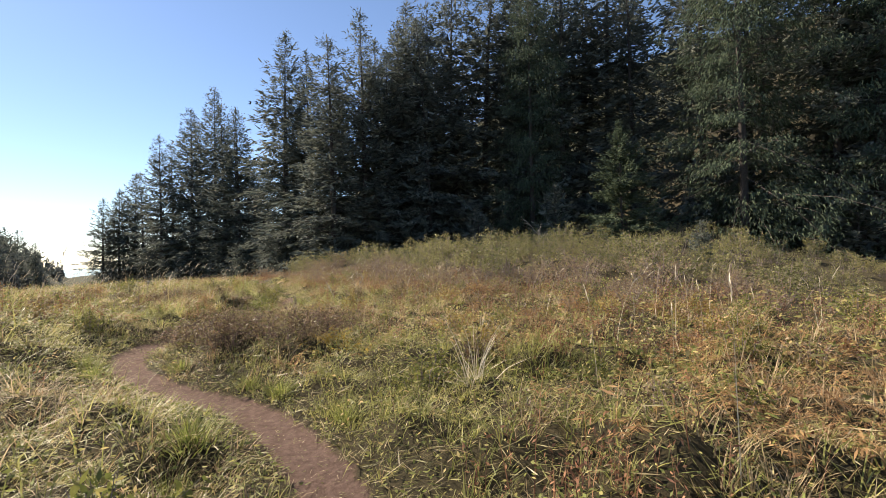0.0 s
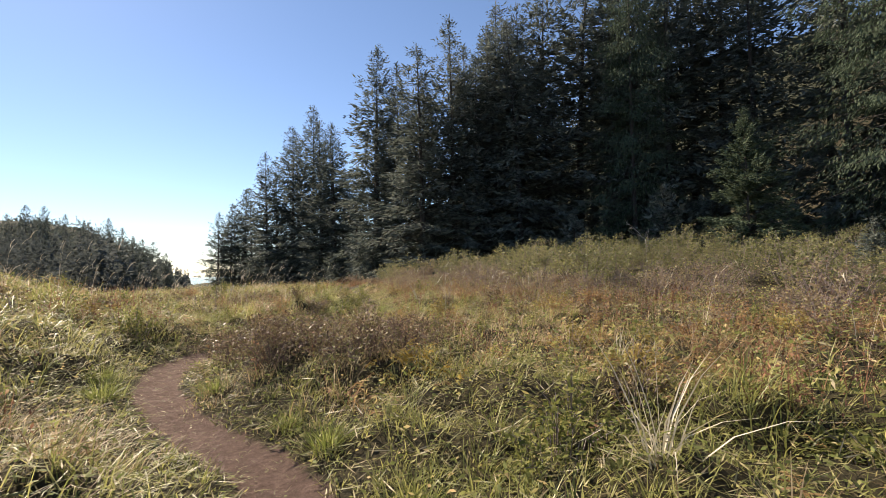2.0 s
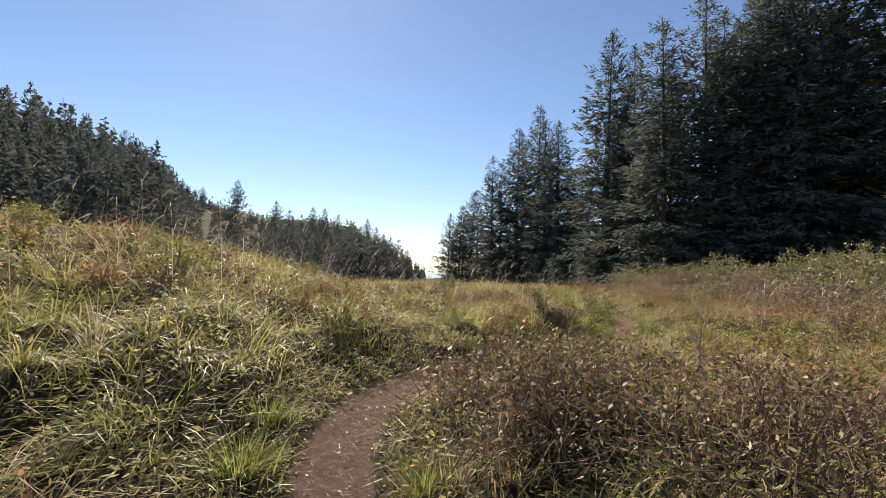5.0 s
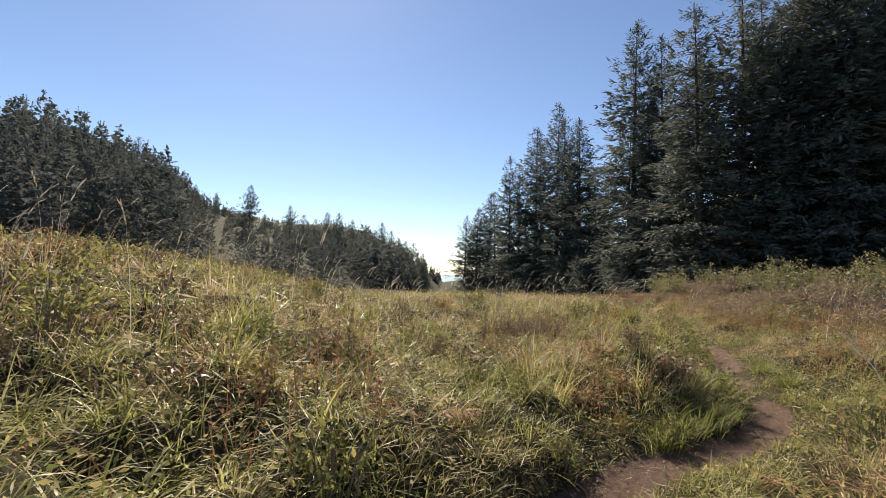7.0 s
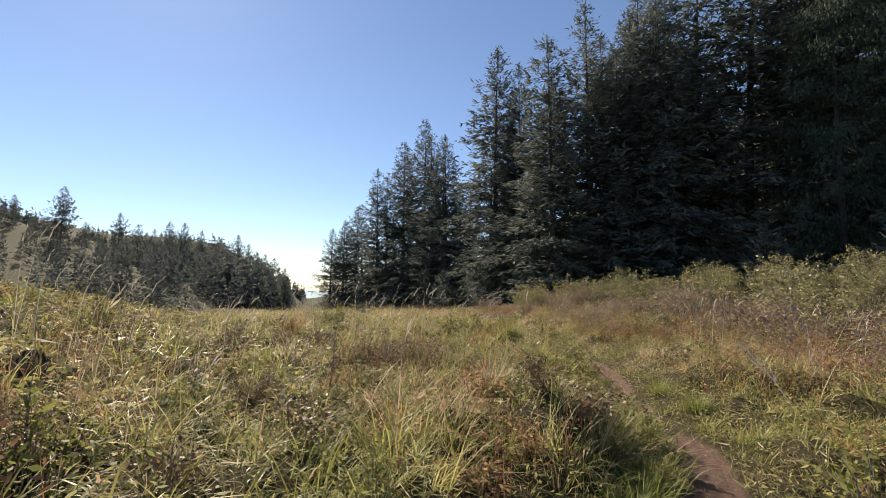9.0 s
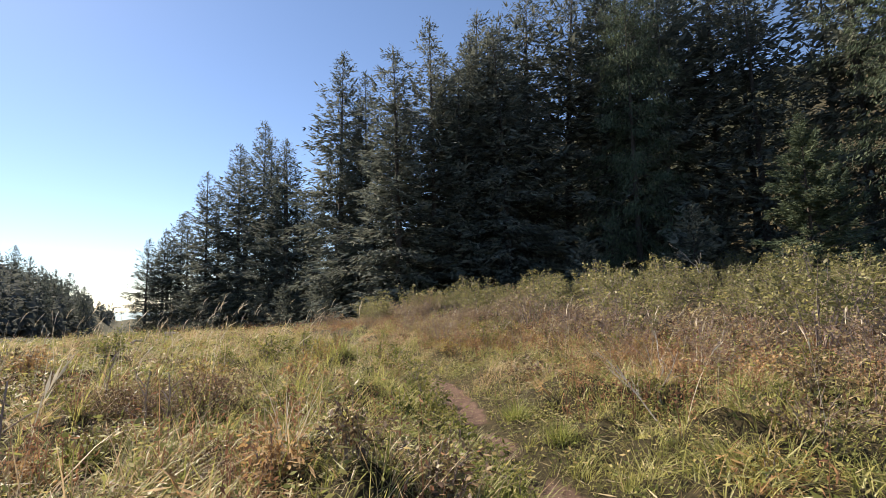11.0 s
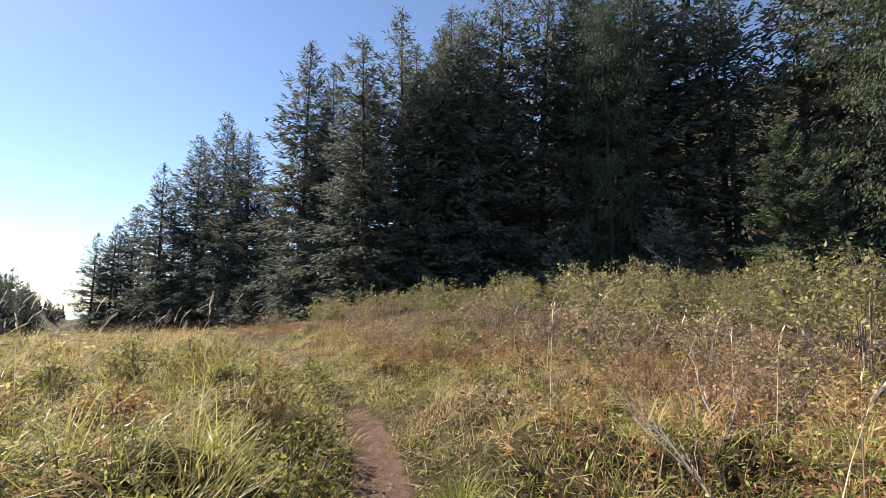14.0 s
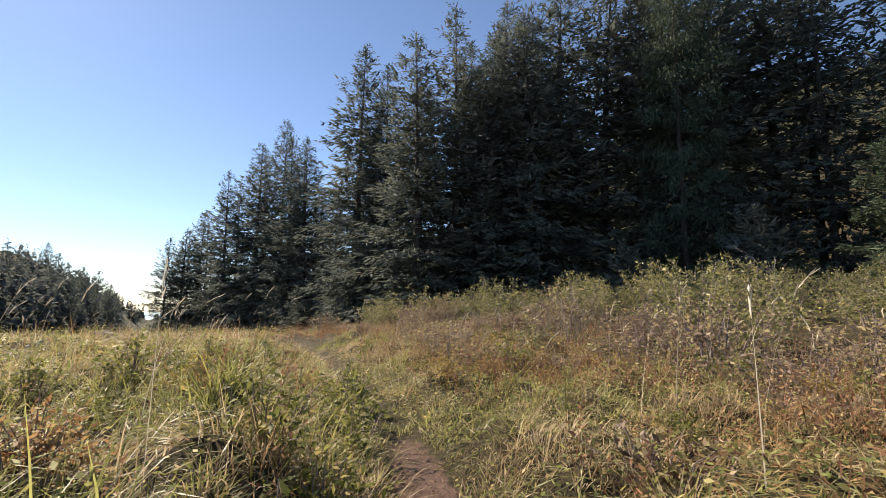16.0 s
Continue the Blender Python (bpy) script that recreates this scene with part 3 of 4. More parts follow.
# ---------- shrubs of the thicket ----------
def shrub(seed, h, spread, stems, count, size):
    r = np.random.default_rng(seed)
    sticks, pos, dirs = [], [], []
    for k in range(stems):
        a, out = r.uniform(0, 6.28), r.uniform(0.1, 1.0) * spread
        top = h * r.uniform(0.65, 1.0) * (1 - 0.3 * (out / spread) ** 2)
        base = np.array([np.cos(a), np.sin(a), 0]) * out * 0.3
        tip = np.array([np.cos(a) * out, np.sin(a) * out, top])
        mid = (base + tip) / 2 + np.append(r.normal(0, 0.08, 2), 0.1)
        line = np.array([base - [0, 0, 0.1], mid, tip])
        sticks.append(stick(line, [0.013, 0.008, 0.003], 3))
        for j in range(3):
            f = r.uniform(0.35, 0.95)
            b0 = base + (tip - base) * f
            e = b0 + np.append(r.normal(0, 0.22, 2), r.uniform(0.12, 0.4))
            sticks.append(stick([b0, e], [0.006, 0.002], 3))
            m = count // (stems * 4)
            t = r.uniform(0.1, 1.0, m)[:, None]
            pos.append(b0 + (e - b0) * t)
            dirs.append(r.normal(0, 1, (m, 3)) + [0, 0, 0.3])
        m = count // (stems * 4)
        t = r.uniform(0.35, 1.0, m)[:, None]
        pos.append(base + (tip - base) * t)
        dirs.append(r.normal(0, 1, (m, 3)) + [0, 0, 0.3])
    p = np.concatenate(pos)
    p = p + r.normal(0, 0.05, p.shape)
    ln = size * r.uniform(0.6, 1.4, len(p))
    return joined(sticks), leaves(p, np.concatenate(dirs), r.normal(0, 1, p.shape) + [0, 0, 0.6], ln, ln * 0.5, 0.4)


def shrub_thing(made, leaf, label):
    root = new("shrub")
    tagged(root, label, "shrub", "shrubs of the thicket")
    tagged(part("brushwood", made[0], M_TWIG, root), kind="stuff")
    part("foliage", made[1], leaf, root)
    return root


GREEN = [shrub_thing(shrub(40 + k, 2.1, 1.25, 16, 940, 0.092), M_SHRUB_G, "leafy olive-green salmonberry shrub in the thicket") for k in range(3)]
BROWN = [shrub_thing(shrub(50 + k, 1.6, 1.1, 26, 660, 0.086), M_SHRUB_B, "twiggy brown shrub with thin autumn leaves in the thicket") for k in range(3)]
rs = random.Random(9)
placed = []
fresh = {id(o) for o in GREEN + BROWN}
tries = 0
while len(placed) < 298 and tries < 20000:
    tries += 1
    x, y = 9.5 + 44 * rs.random() ** 1.4, rs.uniform(-4, 50)
    front = 10.5 + 1.0 * float(wave(np.array(y), np.array(0.0), 9, 21)) + max(0, (8 - y)) * 0.35 + max(0, y - 33) * 0.25
    if x < front or x > float(np.interp(y, EDGE[:, 1], EDGE[:, 0])) - 1.0:
        continue
    gap = 0.95 + 0.03 * (x - 10) if x < 20 else 1.4 + 0.05 * max(0, x - 26)
    if any((x - a) ** 2 + (y - b) ** 2 < gap * gap for a, b in placed):
        continue
    placed.append((x, y))
    green = float(wave(np.array(x), np.array(y), 8, 22)) * 0.5 + (x - 17.5) / 8.0 + rs.uniform(-0.4, 0.4) > 0
    src = rs.choice(GREEN if green else BROWN)
    ob = src if id(src) in fresh else copy_thing(src, Matrix.Identity(4))
    fresh.discard(id(src))
    grow = rs.choice([rs.uniform(0.55, 0.9), rs.uniform(0.8, 1.3)]) * (0.52 + 0.44 * float(smooth(0.0, 6.0, x - front))) * (0.55 + 0.45 * float(smooth(2, 13, y)))
    put(ob, x, y, grow, rs.uniform(0, 360), 0.05, rs.uniform(1.12, 1.45) / (0.65 + 0.35 * grow))

# ---------- meadow plants ----------
def scatter(n, x0, x1, y0, y1):
    return rng.uniform(x0, x1, n), rng.uniform(y0, y1, n)


def stand(x, y):
    """How the meadow is grown over: dryness, bracken and lushness fields at these places."""
    dry = wave(x, y, 5.5, 31) * 0.8 + wave(x, y, 1.6, 32) * 0.6 + 0.55 * smooth(6.5, 11.5, x - 0.02 * y) + 0.25 * smooth(20, 30, y) - 0.10
    for cx, cy, rr, k in ((0.1, 6.6, 0.8, 0.9), (3.5, 4.5, 2.4, -0.55), (-1.6, 7.8, 2.2, -0.5), (7.5, 16.0, 1.8, -0.35), (4.5, 20.0, 2.0, -0.3), (7, 4, 2.5, 0.25), (4.3, 17.5, 2.0, -0.5), (-2.5, 10.5, 3.0, -0.4), (2.6, 5.0, 1.2, -0.2), (9.5, 24, 3.0, 0.5), (8.0, 17.5, 2.2, 0.45), (1.0, 16.0, 2.5, -0.3)):
        dry = dry + k * np.exp(-((x - cx) ** 2 + (y - cy) ** 2) / rr ** 2)
    return dry


def tussocks(n, box, near, far, per, seg, length, width):
    x, y = scatter(n, *box)
    d = trail_distance(x, y)
    ok = (wave(x, y, 0.9, 34) + 0.5 * rng.normal(size=len(x)) > -1.2) & (d > np.maximum(near, 0.28 - 0.05 * smooth(11, 13, y) - 0.22 * smooth(18.6, 20.5, y) - 0.22 * np.exp(-((y - 16.3) / 0.28) ** 2) - 0.2 * np.exp(-((y - 15.05) / 0.4) ** 2))) & (d <= far) & ((x < 12.5) | (rng.random(len(x)) < 0.24)) & (x < 22) & (y < 48)
    ok &= (((x - 2.5) / 1.1) ** 2 + ((y - 8.3) / 1.0) ** 2 > 1) | (rng.random(len(x)) < 0.6)
    x, y, d = x[ok], y[ok], d[ok]
    lush = 0.75 + 0.35 * wave(x, y, 2.6, 33) + 0.36 * wave(x, y, 0.9, 37) + 0.15 * rng.normal(size=len(x))
    side = (x < np.interp(y, TRAIL[:, 1], TRAIL[:, 0])) & (y > 14.2) & (y < 23) & (d > 0.4) & (d < 1.3) & (wave(x, y, 1.1, 36) > 0.1)
    lush = (np.clip(lush, 0.34, 1.4) + 0.2 * side) * np.clip(0.38 + 0.9 * (d - 0.25) + 0.1 * smooth(10, 15, y), 0.36, 1.0)
    k = rng.poisson(per, len(x))
    i = np.repeat(np.arange(len(x)), k)
    turn = rng.uniform(0, 2 * np.pi, len(i))
    rad = np.abs(rng.normal(0, 0.11, len(i))) * (0.6 + lush[i])
    rx, ry = x[i] + np.cos(turn) * rad, y[i] + np.sin(turn) * rad
    # the wind and the snow of last year lay most blades over the same way
    turn = np.arctan2(np.sin(turn) - 0.2, np.cos(turn) + 0.35)
    ln = length * lush[i] * rng.uniform(0.5, 1.25, len(i)) * (0.68 + 0.32 * smooth(0.2, 1.8, np.interp(y[i], TRAIL[:, 1], TRAIL[:, 0]) - x[i]))
    wd = width * rng.uniform(0.5, 1.2, len(i))
    lean = np.abs(rng.normal(0.35, 0.3, len(i))) + rad * 1.5
    lodged = np.exp(-((y[i] - 8.5) / 4.5) ** 2) * (x[i] < 1.0)
    bend = np.abs(rng.normal(0.95 + 0.5 * lodged, 0.55, len(i)))
    bend = bend * (1 - 0.2 * side[i])
    root = np.stack([rx, ry, land(rx, ry) - 0.02], 1)
    dryness = stand(x, y)[i] + rng.normal(0, 0.35, len(i))
    return root, turn, ln, wd, lean, bend, dryness, seg


green_parts, dry_parts = [], []
for spec in ((10000, (-2, 9, -1, 24), 0.2, 0.75, 13, 2, 0.30, 0.009),
             (12500, (-6, 13, -3, 30), 0.0, 1.6, 25, 3, 0.45, 0.0115),
             (14500, (-7, 14, -3, 32), 1.6, 5.6, 18, 3, 0.52, 0.0135),
             (11000, (-14, 17, -1, 42), 5.6, 11.0, 13, 2, 0.54, 0.019),
             (8500, (-24, 24, -1, 50), 11.0, 34.0, 10, 1, 0.42, 0.030)):
    root, turn, ln, wd, lean, bend, dryness, seg = tussocks(*spec)
    g = dryness < 0.22
    green_parts.append(blades(root[g], turn[g], ln[g], wd[g], lean[g], bend[g], seg))
    dry_parts.append(blades(root[~g], turn[~g], ln[~g] * 1.1, wd[~g] * 0.85, lean[~g] * 0.9, bend[~g] * 0.8, seg))
tagged(new("grass", quads_mesh("grass", *joined(green_parts), M_GRASS)), "long lodged green meadow grass growing in tussocks", "grass", kind="stuff")
tagged(new("dry_grass", quads_mesh("dry_grass", *joined(dry_parts), M_DRY)), "dry tan and straw-coloured meadow grass", "grass", kind="stuff")


def thatch():
    """Fallen blades and old straw matted over the soil between the tussocks."""
    out = []
    for n, box, near, far, ln, wd in ((130000, (-4, 11, -2, 27), 0.22, 4.2, 0.20, 0.009), (30000, (-9, 14, -3, 34), 4.2, 8.0, 0.30, 0.026)):
        x, y = scatter(n, *box)
        d = trail_distance(x, y)
        ok = (d > near) & (d < far)
        x, y = x[ok], y[ok]
        k = len(x)
        a = rng.normal(0.4, 1.1, k)
        p = np.stack([x, y, land(x, y) + rng.uniform(0.0, 0.16, k) * np.clip(d[ok], 0.2, 1)], 1)
        ax = np.stack([np.cos(a), np.sin(a), rng.normal(0.05, 0.28, k)], 1)
        ll = ln * rng.uniform(0.4, 1.4, k)
        out.append(leaves(p - ax * ll[:, None] * 0.5, ax, rng.normal(0, 0.6, (k, 3)) + [0, 0, 1], ll, wd * rng.uniform(0.6, 1.3, k), 0.3))
    return joined(out)


M_THATCH = leaf_material("matted_straw", [(0.0, (0.0805, 0.0575, 0.0345)), (0.35, (0.196, 0.167, 0.0747)), (0.6, (0.23, 0.253, 0.0862)), (0.85, (0.483, 0.391, 0.23)), (1.0, (0.713, 0.632, 0.437))], 0.35, 0.5, 0.2, 1.0, 0.3)
tagged(new("matted_straw", quads_mesh("matted_straw", *thatch(), M_THATCH)), "matted fallen grass and old straw over the soil", "straw", kind="stuff")


def herbs():
    out = []
    for n, box, near, far, size in ((120000, (-5, 12, -2, 28), 0.22, 3.5, 0.042), (80000, (-12, 16, -1, 40), 3.5, 12, 0.082), (40000, (-20, 30, -4, 46), 12, 34, 0.14)):
        x, y = scatter(n, *box)
        d = trail_distance(x, y)
        ok = (d > near) & (d < far) & (wave(x, y, 1.7, 41) + 0.3 * wave(x, y, 6, 42) + 0.5 * rng.normal(size=len(x)) > -0.9) & (x < 30)
        x, y, d = x[ok], y[ok], d[ok]
        h = rng.uniform(0.03, 1.0, len(x)) ** 0.7 * (0.30 + 0.14 * wave(x, y, 2.0, 43)) * np.clip(d, 0.28, 1)
        p = np.stack([x, y, land(x, y) + h], 1)
        ln = size * rng.uniform(0.6, 1.5, len(x))
        out.append(leaves(p, rng.normal(0, 1, p.shape) * [1, 1, 0.4] + [0, 0, 0.1], rng.normal(0, 0.7, p.shape) + [0, 0, 1], ln, ln * 0.4))
    return joined(out)


tagged(new("meadow_herbs", quads_mesh("meadow_herbs", *herbs(), M_HERB)), "low leafy green herbs between the grass tussocks", "herbs", kind="stuff")


def fronds(x, y, size, steep=0.6):
    """Bracken: an arching stalk with tapering side leaflets in pairs."""
    n = len(x)
    turn = rng.uniform(0, 6.28, n)
    d = np.stack([np.cos(turn), np.sin(turn), 0 * turn], 1)
    side = np.stack([-np.sin(turn), np.cos(turn), 0 * turn], 1)
    ln = size * rng.uniform(0.6, 1.3, n)
    lean = np.clip(rng.normal(steep, 0.3, n), 0.05, 1.4)
    p = np.stack([x, y, land(x, y)], 1)
    out = [blades(p, turn, ln, np.full(n, 0.010), lean, np.full(n, 1.0), 3)]
    steps = 13
    q = p.copy()
    for k in range(steps):
        th = lean + (k + 0.5) / steps
        q = q + (ln / steps)[:, None] * (d * np.sin(th)[:, None] + np.array([0, 0, 1.0]) * np.cos(th)[:, None])
        if k < 4:
            continue
        w = ln * 0.34 * (1 - (k - 4) / (steps - 3.2))
        for s in (-1, 1):
            ax = side * s + d * 0.45 + np.array([0, 0, -0.35]) + rng.normal(0, 0.22, (n, 3))
            out.append(leaves(q, ax, rng.normal(0, 0.35, (n, 3)) + [0, 0, 1], w * rng.uniform(0.6, 1.2, n), w * 0.14))
    return joined(out)


def bracken_places():
    x, y = scatter(60000, -12, 14, -2, 38)
    k = wave(x, y, 4.2, 51) * 0.6 + wave(x, y, 1.5, 52) * 0.4 - 0.62 + 0.35 * smooth(3.5, 8, x)
    for cx, cy, rr, a in ((5.5, 3.6, 1.6, 0.7), (8.0, 3.0, 2.2, 0.8), (4.9, 1.2, 0.9, 1.4), (6.2, 1.7, 1.1, 1.1), (3.2, 2.2, 0.4, 1.1), (3.9, 3.2, 0.5, 1.0), (6.6, 2.5, 0.7, 0.9), (-0.75, 6.0, 0.45, 1.3), (6.5, 6.5, 1.5, 0.5), (3.9, 17.2, 0.8, 0.9),
                          (-2.4, 12.0, 0.8, 0.9), (-1.2, 14.5, 0.7, 0.9), (0.8, 13.0, 0.6, 0.7), (10.5, 17.0, 1.2, 0.4), (12.0, 20.0, 1.8, 0.4), (-1.5, 18.0, 1.0, 0.6), (2.4, 14.4, 0.8, 1.0), (3.5, 16.3, 0.5, 0.8), (0.2, 14.2, 0.8, 0.7), (9.5, 15.5, 1.2, 0.5)):
        k = k + a * np.exp(-((x - cx) ** 2 + (y - cy) ** 2) / rr ** 2)
    d = trail_distance(x, y)
    ok = (d > 0.9) & (k > 0.0) & (rng.random(len(x)) < np.clip(k * 1.1, 0, 0.8) * np.clip(8.0 / (d + 4.0), 0.25, 1))
    return x[ok], y[ok]


bx, by = bracken_places()
tagged(new("bracken", quads_mesh("bracken", *fronds(bx, by, 0.40), M_FERN)), "withered orange-brown bracken fronds in the meadow", "fern", kind="stuff")
yx, yy = rng.normal(3.2, 0.2, 34), rng.normal(6.8, 0.18, 34)
tagged(new("yellow_fern", quads_mesh("yellow_fern", *fronds(yx, yy, 0.42, 0.5), M_YFERN)), "golden-yellow fern clump beside the bramble mound", "fern")


def forbs():
    """Withered leafy weeds: an upright brown stem with small curled leaves."""
    x, y = scatter(70000, -10, 18, -2, 40)
    d = trail_distance(x, y)
    k = wave(x, y, 3.4, 71) * 0.6 + wave(x, y, 1.2, 72) * 0.4 - 0.22 + 0.5 * smooth(6, 11, x) + 0.25 * np.exp(-((x - 2.5) / 2.5) ** 2 - ((y - 15.5) / 2.5) ** 2)
    ok = (d > 0.8) & (k > 0) & (rng.random(len(x)) < k * np.clip(7.0 / (d + 3.0), 0.3, 1))
    x, y = x[ok], y[ok]
    n = len(x)
    turn = rng.uniform(0, 6.28, n)
    ln = rng.uniform(0.25, 0.65, n)
    p = np.stack([x, y, land(x, y)], 1)
    out = [blades(p, turn, ln, np.full(n, 0.009), np.abs(rng.normal(0.15, 0.12, n)), np.abs(rng.normal(0.2, 0.2, n)), 2)]
    for k in range(9):
        q = p + np.array([0, 0, 1.0]) * (ln * (0.25 + 0.08 * k))[:, None] + rng.normal(0, 0.02, (n, 3))
        out.append(leaves(q, rng.normal(0, 1, (n, 3)) + [0, 0, -0.1], rng.normal(0, 1, (n, 3)), rng.uniform(0.03, 0.07, n), rng.uniform(0.008, 0.022, n)))
    return joined(out)


M_FORB = leaf_material("withered_weed", [(0.0, (0.084, 0.042, 0.0336)), (0.45, (0.24, 0.126, 0.078)), (0.8, (0.408, 0.228, 0.132)), (1.0, (0.552, 0.372, 0.216))], 0.3, 0.8, 0.35, 0.7, 0.1)
tagged(new("withered_weeds", quads_mesh("withered_weeds", *forbs(), M_FORB)), "withered reddish-brown leafy weeds standing in the meadow", "weeds", kind="stuff")


def stalks():
    """Tall flowering stems with pale drooping seed heads."""
    x, y = scatter(1900, -12, 14, 1, 40)
    d = trail_distance(x, y)
    ok = (d > 1.1) & (rng.random(len(x)) < 0.10 + 0.35 * np.clip(wave(x, y, 5, 61), 0, 1) + 0.06 * smooth(-2, -5, x) * smooth(22, 12, y))
    x, y = x[ok], y[ok]
    for cx, cy, rx, ry, k in ((-3.2, 12.5, 1.0, 2.4, 14), (-2.2, 17.5, 1.5, 2.0, 10), (-1.6, 15.8, 1.0, 0.7, 12), (-2.9, 11.2, 0.7, 0.9, 9), (2.2, 21.0, 1.0, 1.2, 14), (3.0, 20.0, 1.4, 1.4, 16), (0.5, 21.0, 2.5, 1.5, 10), (10.5, 21.0, 1.5, 4.0, 14)):
        x, y = np.append(x, rng.normal(cx, rx, k)), np.append(y, rng.normal(cy, ry, k))
    ok = (trail_distance(x, y) > 1.5) & ~((x > 1) & (x < 7) & (y > 4) & (y < 12))
    x, y = x[ok], y[ok]
    n = len(x)
    turn = rng.normal(0.1, 0.9, n)
    ln = rng.uniform(0.7, 1.25, n)
    lean, bend = np.abs(rng.normal(0.12, 0.15, n)), np.abs(rng.normal(0.2, 0.2, n))
    root = np.stack([x, y, land(x, y)], 1)
    stem = blades(root, turn, ln, np.full(n, 0.008), lean, bend, 3)
    tip = stem[0].reshape(n, 8, 3)[:, 6:].mean(1)
    heads = []
    for k in range(7):
        th = lean + bend + 0.08 * k
        ax = np.stack([np.cos(turn) * np.sin(th), np.sin(turn) * np.sin(th), np.cos(th)], 1)
        heads.append(leaves(tip, ax + rng.normal(0, 0.09, (n, 3)), rng.normal(0, 1, (n, 3)), rng.uniform(0.06, 0.12, n), 0.012))
        tip = tip + ax * 0.03
    return joined([stem] + heads)


tagged(new("seed_stalks", quads_mesh("seed_stalks", *stalks(), M_STRAW)), "tall dry grass stalks with pale drooping seed heads", "grass", kind="stuff")


def litter():
    """Straws, twig bits and curled dead leaves trodden into the path."""
    out = []
    for n, spread, lo, hi, wide in ((2600, 0.20, 0.02, 0.13, 0.03), (1500, 0.24, 0.012, 0.035, 0.5)):
        t = rng.uniform(0, len(TRAIL) - 1.01, n)
        c = np.stack([np.interp(t, np.arange(len(TRAIL)), TRAIL[:, k]) for k in range(2)], 1)
        c = c + rng.normal(0, spread, c.shape)
        p = np.stack([c[:, 0], c[:, 1], land(c[:, 0], c[:, 1]) + rng.uniform(0.006, 0.02, n)], 1)
        a = rng.uniform(0, 6.28, n)
        ln = rng.uniform(lo, hi, n)
        out.append(leaves(p, np.stack([np.cos(a), np.sin(a), rng.normal(0.06, 0.09, n)], 1), rng.normal(0, 0.25, p.shape) + [0, 0, 1.0], ln, np.maximum(ln * wide, 0.0028)))
    return joined(out)


tagged(new("straw_litter", quads_mesh("straw_litter", *litter(), M_THATCH)), "bits of dry straw and dead leaves trodden into the footpath", "litter", kind="stuff")


# ---------- bramble mounds and other single plants ----------
def bramble(seed, wide, deep, high, canes, count):
    """A tangle of thin arching canes, with dry bents caught in it, and its small withered leaves."""
    r = np.random.default_rng(seed)
    sticks, pos = [], []
    for k in range(canes):
        a = r.uniform(0, 6.28)
        b0 = np.array([np.cos(a) * wide, np.sin(a) * deep, 0]) * r.uniform(0, 0.85)
        turn, ln = r.uniform(0, 6.28), r.uniform(0.3, 0.9)
        t = np.linspace(0, 1, 6)
        o = np.array([np.cos(turn), np.sin(turn), 0])
        top = high * (1 - 0.6 * ((b0[0] / wide) ** 2 + (b0[1] / deep) ** 2)) * r.uniform(0.45, 1.1)
        line = b0 + o * (ln * t)[:, None] * 0.8 + np.array([0, 0, 1.0]) * (top * np.sin(t * 2.5) ** 0.9)[:, None] + r.normal(0, 0.035, (6, 3))
        sticks.append(stick(line, np.linspace(0.0042, 0.0014, 6), 3))
        m = count // canes
        s = r.uniform(0.15, 1.0, m)
        pos.append(np.stack([np.interp(s, t, line[:, c]) for c in range(3)], 1) + r.normal(0, 0.05, (m, 3)))
    p = np.concatenate(pos)
    ln = 0.036 * r.uniform(0.4, 1.5, len(p))
    return joined(sticks), leaves(p, r.normal(0, 1, p.shape), r.normal(0, 0.8, p.shape) + [0, 0, 0.8], ln, ln * r.uniform(0.2, 0.5, len(p)), 0.38)


def bramble_thing(made, x, y, turn, label, s=1.0):
    root = new("bramble")
    tagged(root, label, "bramble", "brambles along the path")
    tagged(part("cane_tangle", made[0], M_CANE, root), kind="stuff")
    part("foliage", made[1], M_BRAMBLE, root)
    return put(root, x, y, s, turn)


MOUND = "tangled dark brown bramble mound with withered leaves"
b1 = bramble_thing(bramble(71, 1.1, 0.7, 0.50, 150, 5400), 1.95, 8.2, 70, MOUND)
b2 = bramble_thing(bramble(72, 0.9, 0.7, 0.48, 130, 4600), 2.9, 7.5, 10, MOUND)
for src, x, y, turn, s in ((b1, 2.5, 9.4, 30, 0.85), (b2, 1.55, 9.3, 120, 0.7), (b1, 3.7, 8.4, 200, 0.8), (b1, -3.0, 4.5, 10, 0.8), (b1, 2.9, 15.9, 100, 0.7), (b2, 2.9, 18.4, 40, 0.95), (b1, 2.0, 18.9, 160, 0.8), (b2, 4.1, 15.7, 250, 0.5), (b1, 0.6, 16.4, 15, 0.6), (b2, -0.6, 13.4, 300, 0.6)):
    put(copy_thing(src, Matrix.Identity(4)), x, y, s, turn)


def dead_sapling():
    r = np.random.default_rng(81)
    out = []
    def grow(p, d, ln, rad, depth):
        pts = [p]
        for k in range(3):
            d = unit(d + r.normal(0, 0.12, 3))
            pts.append(pts[-1] + d * ln / 3)
        out.append(stick(pts, np.linspace(rad, rad * 0.55, 4), 4))
        if depth:
            for k in range(3):
                grow(pts[1 + k], unit(d + r.normal(0, 0.5, 3) + [0, 0, 0.25]), ln * 0.62, rad * 0.55, depth - 1)
    grow(np.array([0, 0, -0.1]), np.array([0.1, 0, 1.0]), 1.5, 0.04, 3)
    return joined(out)


ds = new("dead_sapling", quads_mesh("dead_sapling", *dead_sapling(), M_GREYWOOD))
tagged(ds, "bare grey branching sapling standing above the thicket", "sapling")
put(ds, 32.5, 27.3, 1.3)

